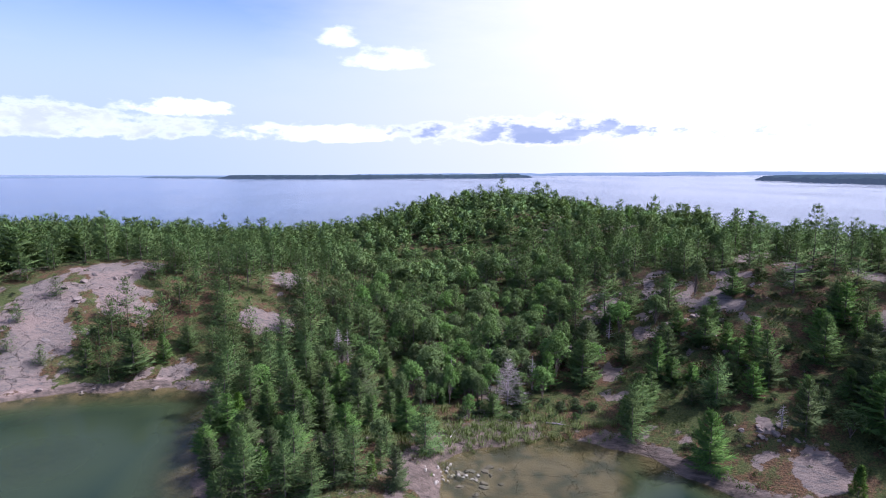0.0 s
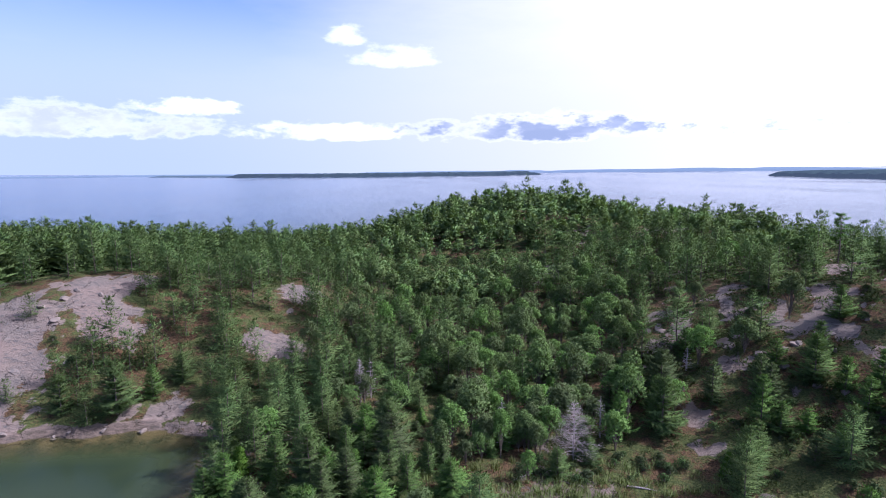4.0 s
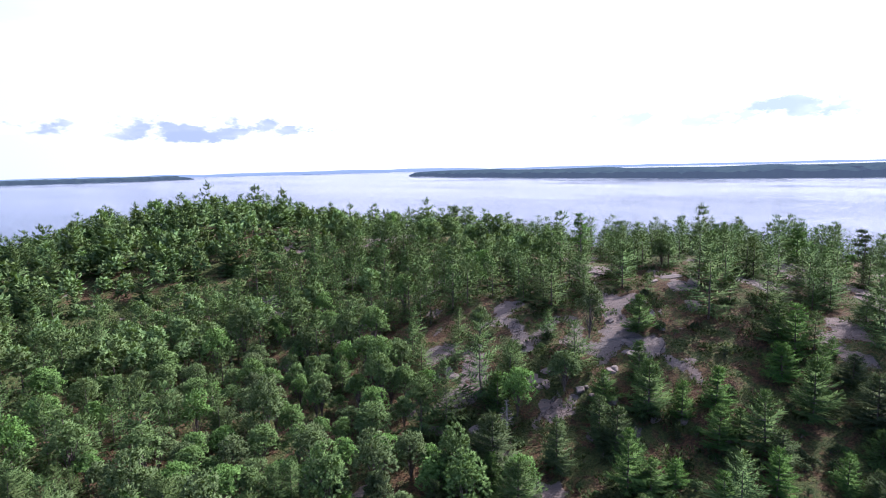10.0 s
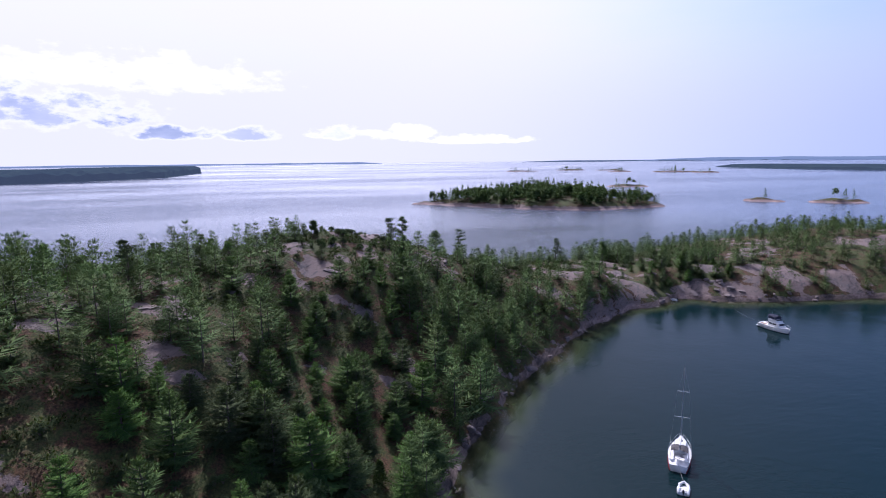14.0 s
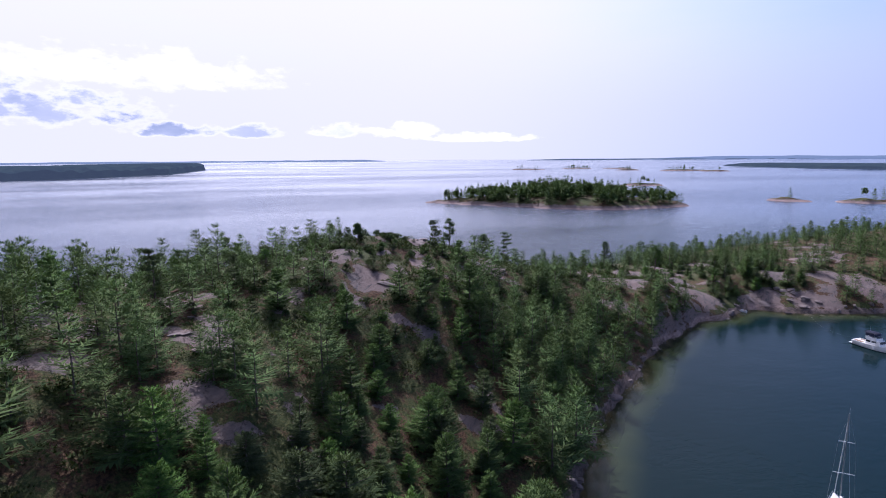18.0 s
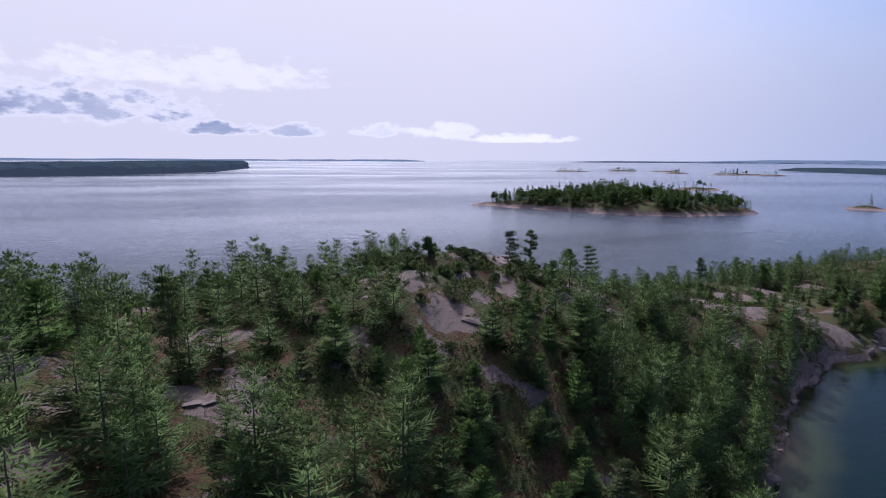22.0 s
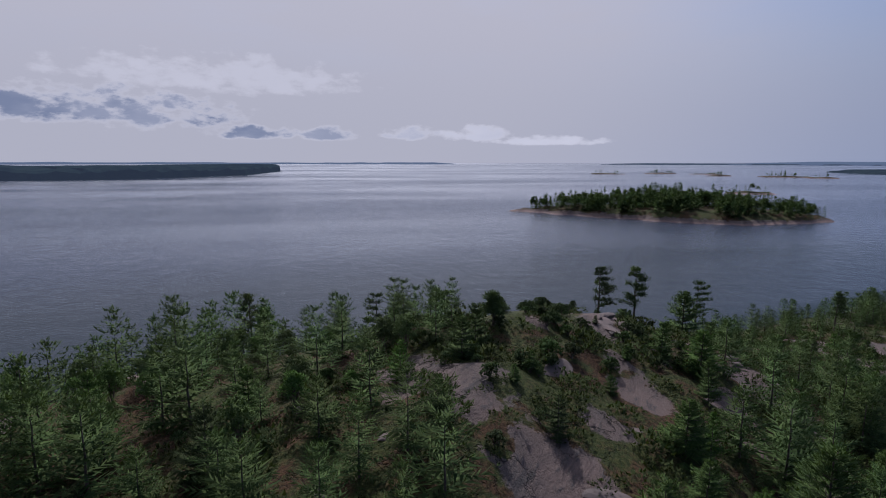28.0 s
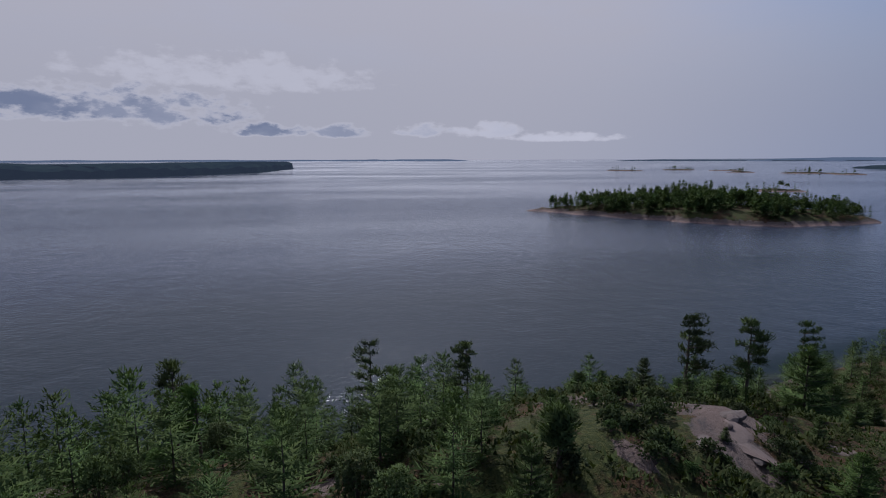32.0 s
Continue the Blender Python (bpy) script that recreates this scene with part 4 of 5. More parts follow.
# last value: share of painted haze glow, from near woods to far coast
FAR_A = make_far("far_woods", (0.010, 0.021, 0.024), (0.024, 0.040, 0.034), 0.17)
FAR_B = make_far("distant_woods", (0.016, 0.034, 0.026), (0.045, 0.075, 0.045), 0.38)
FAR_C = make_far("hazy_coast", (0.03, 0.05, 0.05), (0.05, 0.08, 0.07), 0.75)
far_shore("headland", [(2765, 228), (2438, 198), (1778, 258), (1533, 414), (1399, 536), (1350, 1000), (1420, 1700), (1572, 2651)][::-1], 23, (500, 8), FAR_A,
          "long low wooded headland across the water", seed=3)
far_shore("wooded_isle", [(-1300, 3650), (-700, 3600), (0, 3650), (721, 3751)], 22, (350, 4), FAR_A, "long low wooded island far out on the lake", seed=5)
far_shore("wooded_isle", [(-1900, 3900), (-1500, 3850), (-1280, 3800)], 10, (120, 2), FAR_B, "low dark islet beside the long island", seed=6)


def ring(radius, a0, a1, lift):
    """An open line round the place, from one bearing to another."""
    m = 40
    return [(radius * math.sin(radians(a0 + (a1 - a0) * k / m)), radius * math.cos(radians(a0 + (a1 - a0) * k / m))) for k in range(m + 1)]


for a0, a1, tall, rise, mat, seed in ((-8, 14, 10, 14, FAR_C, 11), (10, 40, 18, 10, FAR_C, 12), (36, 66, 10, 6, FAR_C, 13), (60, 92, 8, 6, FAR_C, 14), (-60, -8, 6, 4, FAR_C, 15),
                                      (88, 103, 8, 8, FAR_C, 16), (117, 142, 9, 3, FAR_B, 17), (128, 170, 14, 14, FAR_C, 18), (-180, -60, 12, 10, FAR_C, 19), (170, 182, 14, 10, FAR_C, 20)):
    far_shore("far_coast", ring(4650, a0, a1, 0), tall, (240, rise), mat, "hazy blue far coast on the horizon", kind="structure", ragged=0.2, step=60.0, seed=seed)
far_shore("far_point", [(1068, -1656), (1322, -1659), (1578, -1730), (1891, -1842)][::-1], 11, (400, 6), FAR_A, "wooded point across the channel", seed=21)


# ---------- islands in the channel ----------
def islet(name, label, outline, top, trees, seed, step, wood_label, margin=6.0):
    """A granite island with a pale wave-washed rim, and the wood that stands on it."""
    shore = np.array(outline, float)
    lo, hi = shore.min(0) - 14, shore.max(0) + 14
    mid, spread = shore.mean(0), 0.24 * float(np.hypot(*(shore.max(0) - shore.min(0))))
    xs, ys = np.arange(lo[0], hi[0], step), np.arange(lo[1], hi[1], step)
    gx, gy = np.meshgrid(xs, ys, indexing="ij")

    def height(x, y):
        d = inside_by(x + 5 * fbm(x, y, 18.0, 3, seed), y + 5 * fbm(x, y, 18.0, 3, seed + 1), shore)
        crown = 0.55 + 0.75 * np.exp(-((x - mid[0]) ** 2 + (y - mid[1]) ** 2) / (2 * spread ** 2))
        return np.where(d > 0, top * crown * (1 - np.exp(-d / 9.0)) + np.clip(d / 4, 0, 1) * (1.1 + 0.9 * fbm(x, y, 12.0, 4, seed + 3)), np.maximum(0.25 * d, -4) - 0.1), d
    z, d = height(gx.ravel(), gy.ravel())
    me = mesh_from(name, np.stack([gx.ravel(), gy.ravel(), z], 1), grid_faces(len(xs), len(ys)), [GROUND], smooth=True)
    me.attributes.new("bare", "FLOAT", "POINT").data.foreach_set("value", np.clip(1.25 - d / (0.9 * margin), 0.0, 1).astype(np.float32))
    tagged(new(name, me), label, "island", kind="structure")
    rng = np.random.default_rng(seed)
    if trees:
        x, y = rng.uniform(lo[0], hi[0], trees), rng.uniform(lo[1], hi[1], trees)
        z, d = height(x, y)
        keep = (d > margin) & (fbm(x, y, 22.0, 3, seed + 8) > -0.62)
        x, y, z, d = x[keep], y[keep], z[keep], d[keep]
        protos = [conifer_crown(800 + k, 8.5 + k, 2.3, 0.06, 8, 6, 3, 2, 0.8, 0.16, feather=1)[0] for k in range(4)] + [leafy_crown(820 + k, 7.5, 2.7, 6, 20, 2, 0.85, 0.4, 0.2)[0] for k in range(2)]
        if not len(x):
            return
        items = np.stack([x, y, z, rng.uniform(0.55, 1.2, len(x)) * (0.74 + 0.5 * np.exp(-((x - mid[0]) ** 2 + (y - mid[1]) ** 2) / (2 * spread ** 2))), rng.uniform(0.9, 1.2, len(x)), rng.uniform(0, 6.28, len(x)), rng.integers(len(protos), size=len(x))], 1)
        v, f, normals = scatter(items, protos)
        tagged(new("island_forest", mesh_from("island_forest", v, f, [PINE_FAR], normals=normals)), wood_label, "forest", kind="stuff")


islet("pine_island", "rocky island with a pale granite rim standing in the channel",
      [(520, -84), (496, -106), (470, -122), (440, -145), (410, -160), (392, -186), (386, -214), (388, -244), (400, -276), (420, -280), (452, -262), (490, -232), (516, -190), (522, -140), (520, -105)],
      5.4, 2500, 31, 2.4, "dark green pines crowded on the island in the channel", 5.5)
islet("rock_islet", "low bare granite islet with a few pines", [(408, -376), (392, -388), (386, -404), (394, -410), (410, -398), (418, -384)], 2.5, 40, 33, 2.0, "few small pines on the low islet")
islet("rock_islet", "low bare granite islet with a few pines", [(372, -420), (352, -428), (338, -446), (350, -456), (372, -444), (384, -430)], 2.5, 40, 35, 2.0, "few small pines on the low islet")
for k, (x, y, wide, deep) in enumerate([(1780, -866, 60, 18), (1825, -1090, 55, 20), (1700, -1175, 50, 14), (1366, -1157, 70, 22), (1260, -1170, 40, 14), (700, -470, 30, 14), (1500, -1060, 40, 12)]):
    a = math.atan2(y, x) + math.pi / 2
    out = [(x + wide * math.cos(b) * math.cos(a) - deep * math.sin(b) * math.sin(a), y + wide * math.cos(b) * math.sin(a) + deep * math.sin(b) * math.cos(a)) for b in np.linspace(0, 6.283, 13)[:-1]]
    islet("rock_islet", "small low rock islet far down the channel", out, 2.5, 120 if k in (1, 3) else 60, 40 + k, 6.0, "scattered pines on a far islet")


# ---------- boats in the cove ----------
WHITE = make_paint("white_gelcoat", (0.80, 0.80, 0.78), 0.25)
DECK = make_paint("pale_deck", (0.70, 0.69, 0.66), 0.6)
CANVAS = make_paint("grey_canvas", (0.13, 0.12, 0.12), 0.85)
NAVY = make_paint("navy_canvas", (0.02, 0.025, 0.06), 0.7)
ALLOY = make_paint("alloy_spar", (0.62, 0.63, 0.64), 0.35, 0.9)
TEAK = make_paint("teak", (0.22, 0.12, 0.06), 0.6)
RUBBER = make_paint("pale_rubber", (0.62, 0.63, 0.64), 0.6)
DARKGLASS = make_paint("tinted_glass", (0.015, 0.018, 0.022), 0.08, 0.0, 0.02)
RED = make_paint("red_boot_stripe", (0.30, 0.02, 0.04), 0.4)
ENGINE = make_paint("black_engine", (0.02, 0.02, 0.022), 0.4)
ROPE = make_paint("mooring_rope", (0.30, 0.29, 0.27), 0.9)


def hull_shell(long, beam, free, draft, stern=0.72, fine=1.7, flare=0.25, top=True, z_cut=None):
    """A lofted hull from stern (y = -long/2) to bow, with a deck edge and a closed transom."""
    bm = bmesh.new()
    rings, m = [], 15
    for k in range(m):
        u = k / (m - 1)
        half = beam / 2 * (1 - abs((u - 0.42) / 0.58) ** fine if u > 0.42 else 1 - (1 - stern) * ((0.42 - u) / 0.42) ** 1.6)
        half = max(half, 0.03)
        sheer = free * (1 + 0.28 * max(0, (u - 0.45)) ** 1.5 * 2)
        y = -long / 2 + long * u
        rake = 0.10 * long * max(0, u - 0.8) / 0.2
        ring_ = []
        for s, zf in ((1.0, 1.0), (0.985 - flare * 0.12, 0.55), (0.94 - flare * 0.4, 0.08), (0.72 - flare * 0.4, -0.5), (0.0, -1.0)):
            z = sheer * zf if zf > 0 else draft * zf * math.sin(math.pi * min(0.93, max(0.12, u * 0.9 + 0.08)))
            ring_.append((half * max(s, 0), y - rake * (1 - max(zf, 0)) * 0.8, z))
        rings.append([bm.verts.new((-x, yy, z)) for x, yy, z in ring_[:-1]] + [bm.verts.new(ring_[-1])] + [bm.verts.new(p) for p in ring_[:-1][::-1]])
    for a, b in zip(rings[:-1], rings[1:]):
        for i in range(len(a) - 1):
            bm.faces.new((a[i], a[i + 1], b[i + 1], b[i]))
    bm.faces.new(rings[0][::-1])
    bmesh.ops.recalc_face_normals(bm, faces=bm.faces)
    return bm, [[(v.co.x, v.co.y, v.co.z) for v in (r[0], r[-1])] for r in rings]


def deck_plate(edges, inset=0.04, drop=0.05, camber=0.08):
    bm = bmesh.new()
    rows = []
    for left, right in edges:
        half = max(right[0] - inset, 0.01)
        rows.append([bm.verts.new((half * f, left[1], left[2] - drop + camber * (1 - f * f))) for f in (-1, -0.5, 0, 0.5, 1)])
    for a, b in zip(rows[:-1], rows[1:]):
        for i in range(4):
            bm.faces.new((a[i], a[i + 1], b[i + 1], b[i]))
    return bm


def soft_box(size, at, taper=(1.0, 1.0), bevel=0.06, lean=0.0):
    """A bevelled block; taper: how far its top narrows across and along; lean: how far the top moves along y."""
    bm = bmesh.new()
    bmesh.ops.create_cube(bm, size=1.0)
    for v in bm.verts:
        up = v.co.z > 0
        v.co = Vector((v.co.x * size[0] * (taper[0] if up else 1), v.co.y * size[1] * (taper[1] if up else 1) + (lean if up else 0), v.co.z * size[2]))
    bmesh.ops.bevel(bm, geom=list(bm.edges), offset=bevel, segments=2, affect="EDGES", profile=0.6)
    bmesh.ops.translate(bm, verts=bm.verts, vec=at)
    return bm


def arched_cover(wide, long, at, sag=0.25, thick=0.05):
    """Canvas stretched over hoops."""
    bm = bmesh.new()
    rows = []
    for j in range(5):
        y = -long / 2 + long * j / 4
        rows.append([bm.verts.new((wide / 2 * f, y, -sag * f * f - 0.03 * (j % 2))) for f in (-1, -0.7, -0.35, 0, 0.35, 0.7, 1)])
    for a, b in zip(rows[:-1], rows[1:]):
        for i in range(6):
            bm.faces.new((a[i], a[i + 1], b[i + 1], b[i]))
    bmesh.ops.solidify(bm, geom=bm.faces[:], thickness=thick)
    bmesh.ops.translate(bm, verts=bm.verts, vec=at)
    return bm


def sailing_yacht(m):
    boat = tagged(new("sailboat"), "white sailing yacht at anchor with bare mast and grey bimini", "sailboat")
    bm, edges = hull_shell(8.9, 3.1, 1.0, 0.55)
    hull = part("hull", bm, WHITE, boat, smooth=True)
    part("deck", deck_plate(edges), DECK, boat, "pale non-slip deck")
    stripe, _ = hull_shell(8.82, 3.09, 0.16, 0.2)
    part("boot_stripe", stripe, RED, hull, "dark red stripe along the waterline")
    cabin = part("cabin", soft_box((1.75, 3.4, 0.55), (0, 0.75, 1.28), (0.82, 0.86), 0.1), WHITE, boat)
    for s in (-1, 1):
        for y in (0.1, 1.0, 1.75):
            part("cabin_window", soft_box((0.03, 0.55, 0.16), (s * (0.84 - 0.05 * (y > 1.5)), y, 1.32), bevel=0.01), DARKGLASS, cabin, "dark narrow cabin window")
    part("hatch", soft_box((0.5, 0.5, 0.06), (0, 1.9, 1.58), bevel=0.02), DARKGLASS, boat, "dark deck hatch")
    part("cockpit_floor", soft_box((1.3, 2.2, 0.06), (0, -2.3, 0.98), bevel=0.02), TEAK, boat, "brown cockpit sole")
    for s in (-1, 1):
        part("cockpit_bench", soft_box((0.42, 2.3, 0.32), (s * 0.88, -2.3, 1.14), bevel=0.05), WHITE, boat)
    part("sprayhood", arched_cover(1.9, 1.1, (0, -0.95, 1.95), 0.45), CANVAS, boat, "grey canvas sprayhood")
    top = part("bimini", arched_cover(2.2, 1.7, (0, -2.55, 2.75), 0.3), CANVAS, boat, "grey canvas bimini over the cockpit")
    for y in (-3.3, -1.8):
        for s in (-1, 1):
            part("hoop", bm_tube([(s * 1.15, y, 1.0), (s * 1.08, y, 2.42)], [0.02, 0.02], 6), ALLOY, top)
    part("helm_wheel", bm_tube([(0.42 * math.cos(a), -3.0, 1.75 + 0.42 * math.sin(a)) for a in np.linspace(0, 6.283, 17)], [0.02] * 17, 6), ALLOY, boat)
    mast = part("mast", bm_tube([(0, 1.35, 1.5), (0, 1.33, 7), (0, 1.28, 12.6)], [0.09, 0.085, 0.06], 10), ALLOY, boat, "bare alloy mast")
    for z, wide in ((5.4, 1.05), (9.2, 0.8)):
        for s in (-1, 1):
            part("spreader", bm_tube([(0, 1.3, z), (s * wide, 1.15, z + 0.06)], [0.05, 0.03], 6), WHITE, mast)
    part("antenna", bm_tube([(0, 1.28, 12.6), (0.02, 1.28, 13.3)], [0.015, 0.008], 5), ALLOY, mast)
    part("boom", bm_tube([(0, 1.2, 2.45), (0, -2.2, 2.62)], [0.07, 0.06], 8), ALLOY, boat)
    part("furled_sail", bm_tube([(0, 1.0, 2.62), (0, -0.6, 2.72), (0, -2.1, 2.76)], [0.14, 0.15, 0.09], 8), DECK, boat, "off-white sail flaked on the boom")
    part("furled_jib", bm_tube([(0, 4.25, 1.25), (0, 2.7, 7.0), (0, 1.35, 12.2)], [0.05, 0.055, 0.03], 7), DECK, boat, "white jib rolled on its stay")
    for a, b in (((1.4, 0.9, 1.05), (0.8, 1.15, 9.2)), ((-1.4, 0.9, 1.05), (-0.8, 1.15, 9.2)), ((0.8, 1.15, 9.2), (0, 1.28, 12.5)), ((-0.8, 1.15, 9.2), (0, 1.28, 12.5)), ((0, -4.35, 1.05), (0, 1.28, 12.5))):
        part("stay", bm_tube([a, b], [0.012, 0.012], 5), ALLOY, boat)
    for s in (-1, 1):
        rail = []
        for k in range(7):
            left, right = edges[min(1 + 2 * k, 13)]
            x, y, z = right[0] - 0.06, right[1], right[2]
            part("stanchion", bm_tube([(s * x, y, z - 0.04), (s * x, y, z + 0.6)], [0.014, 0.012], 5), ALLOY, boat)
            rail.append((s * x, y, z + 0.58))
        part("guard_rail", bm_tube(rail, [0.01] * len(rail), 5), ALLOY, boat)
    part("rudder", soft_box((0.06, 0.5, 0.9), (0, -4.3, -0.2), bevel=0.02), WHITE, boat)
    boat.matrix_basis = m


def rubber_dinghy(m, label):
    boat = tagged(new("dinghy"), label, "dinghy")
    side = [(-0.55, -1.35, 0.24), (-0.6, 0, 0.25), (-0.5, 0.8, 0.3), (0, 1.35, 0.42), (0.5, 0.8, 0.3), (0.6, 0, 0.25), (0.55, -1.35, 0.24)]
    part("tube", bm_tube(side, [0.17, 0.21, 0.21, 0.2, 0.21, 0.21, 0.17], 10), RUBBER, boat, smooth=True)
    part("floor", soft_box((0.95, 2.3, 0.08), (0, -0.15, 0.08), bevel=0.02), DECK, boat)
    part("bench", soft_box((1.0, 0.26, 0.06), (0, -0.2, 0.4), bevel=0.02), DECK, boat)
    part("transom", soft_box((0.9, 0.06, 0.42), (0, -1.2, 0.28), bevel=0.02), WHITE, boat)
    motor = part("outboard", soft_box((0.28, 0.36, 0.4), (0, -1.42, 0.68), (0.85, 0.8), 0.08), ENGINE, boat, "black outboard motor")
    part("leg", soft_box((0.12, 0.16, 0.75), (0, -1.42, 0.1), bevel=0.03), ENGINE, motor)
    boat.matrix_basis = m


def motor_cruiser(m):
    boat = tagged(new("motor_cruiser"), "white cabin cruiser with a flybridge under navy canvas", "motorboat")
    bm, edges = hull_shell(9.0, 3.2, 1.25, 0.6, stern=0.92, fine=2.4, flare=0.5)
    hull = part("hull", bm, WHITE, boat, smooth=True)
    part("deck", deck_plate(edges), DECK, boat)
    rub, _ = hull_shell(9.04, 3.24, 0.22, 0.2, stern=0.92, fine=2.4, flare=0.5)
    part("boot_stripe", rub, NAVY, hull, "dark stripe along the waterline")
    cabin = part("cabin", soft_box((2.5, 3.7, 1.15), (0, 0.35, 1.85), (0.86, 0.78), 0.14, -0.25), WHITE, boat)
    part("windscreen", soft_box((1.9, 0.05, 0.5), (0, 1.98, 2.02), (0.9, 1), 0.02, -0.22), DARKGLASS, cabin, "dark raked windscreen")
    for s in (-1, 1):
        for y in (-0.75, 0.55):
            part("side_window", soft_box((0.04, 1.0, 0.42), (s * 1.16, y, 1.98), bevel=0.02), DARKGLASS, cabin)
    bridge = part("flybridge", soft_box((2.3, 2.6, 0.6), (0, -0.2, 2.72), (1.03, 0.95), 0.12, -0.1), WHITE, boat)
    part("bridge_screen", soft_box((1.9, 0.06, 0.34), (0, 1.02, 3.1), (0.94, 1), 0.02, -0.15), DARKGLASS, bridge)
    top = part("canopy", arched_cover(2.5, 2.7, (0, -0.5, 4.15), 0.22), NAVY, boat, "navy blue canvas canopy")
    part("canopy_curtain", soft_box((2.2, 2.3, 0.62), (0, -0.5, 3.55), (0.98, 0.98), 0.1), NAVY, top, "navy canvas side curtains")
    for s in (-1, 1):
        for y in (-1.6, 0.5):
            part("post", bm_tube([(s * 1.1, y, 2.8), (s * 1.14, y, 3.95)], [0.025, 0.025], 6), ALLOY, top)
        rail = []
        for k in (7, 9, 11, 13, 14):
            x, y, z = edges[k][1]
            part("stanchion", bm_tube([(s * max(x - 0.06, 0.02), y, z - 0.04), (s * max(x - 0.06, 0.02), y, z + 0.62)], [0.015, 0.013], 5), ALLOY, boat)
            rail.append((s * max(x - 0.06, 0.02), y, z + 0.6))
        part("bow_rail", bm_tube(rail, [0.018] * len(rail), 6), ALLOY, boat)
    part("cockpit_floor", soft_box((2.4, 2.0, 0.06), (0, -3.0, 1.24), bevel=0.02), TEAK, boat)
    part("swim_platform", soft_box((2.6, 0.8, 0.1), (0, -4.8, 0.35), bevel=0.03), WHITE, boat)
    for s, y in ((-1, -2), (-1, 1.0), (1, -2), (1, 1.0)):
        part("fender", bm_tube([(s * 1.72, y, 0.35), (s * 1.74, y, 0.5), (s * 1.74, y, 0.85), (s * 1.72, y, 1.0)], [0.06, 0.13, 0.13, 0.05], 8), RUBBER, boat)
    part("mast", bm_tube([(0, -1.3, 4.1), (0, -1.35, 5.4)], [0.03, 0.012], 6), ALLOY, boat)
    boat.matrix_basis = m


def open_skiff(m):
    boat = tagged(new("skiff"), "small light alloy skiff drawn up on the rocks", "boat")
    bm, edges = hull_shell(3.8, 1.5, 0.5, 0.18, stern=0.9, fine=2.2, flare=0.3)
    part("hull", bm, RUBBER, boat)
    for y in (-1.2, -0.2, 0.8):
        part("thwart", soft_box((1.2, 0.24, 0.05), (0, y, 0.42), bevel=0.015), TEAK, boat)
    part("outboard", soft_box((0.26, 0.34, 0.5), (0, -2.0, 0.62), (0.85, 0.8), 0.07), ENGINE, boat, "dark outboard motor")
    boat.matrix_basis = m


sailing_yacht(pose(57.8, 18.2, -0.05, 0, 0, -135))
rubber_dinghy(pose(51.1, 23.7, -0.02, 0, 0, -135), "small pale inflatable dinghy trailing astern of the yacht")
motor_cruiser(pose(96.6, -46.3, -0.1, 0, 0, 88) @ Matrix.Scale(0.9, 4))
open_skiff(pose(129.6, -43.9, 0.1, 2, 4, -60))
line = tagged(new("mooring_line", None), "thin pale line from the cruiser to the rocks", "rope")
part("rope", bm_tube([(100.6, -46.6, 1.0), (106, -48.0, 0.45), (113, -51.4, 0.25), (121.5, -57.5, 0.9)], [0.006] * 4, 5), ROPE, line)
painter = tagged(new("tow_line", None), "thin line between the yacht's stern and its dinghy", "rope")
part("rope", bm_tube([(54.7, 21.3, 1.0), (53.4, 22.0, 0.5), (52.1, 22.8, 0.42)], [0.015] * 3, 5), ROPE, painter)


# ---------- undergrowth, stones, dead wood ----------
def ground_at(x, y):
    return float(land_height(np.array([x], float), np.array([y], float))[0][0])


def open_land(x, y):
    """True on the heathy crest, the open west face and by the bare slabs."""
    crest = (x > 108) & (y < 70) & (y > -30)
    face = np.hypot((x - 50) / 24, (y - 106) / 20) < 1.2
    slabs = np.hypot((x - 102) / 16, (y - 70) / 16) < 1.2
    return crest | face | slabs


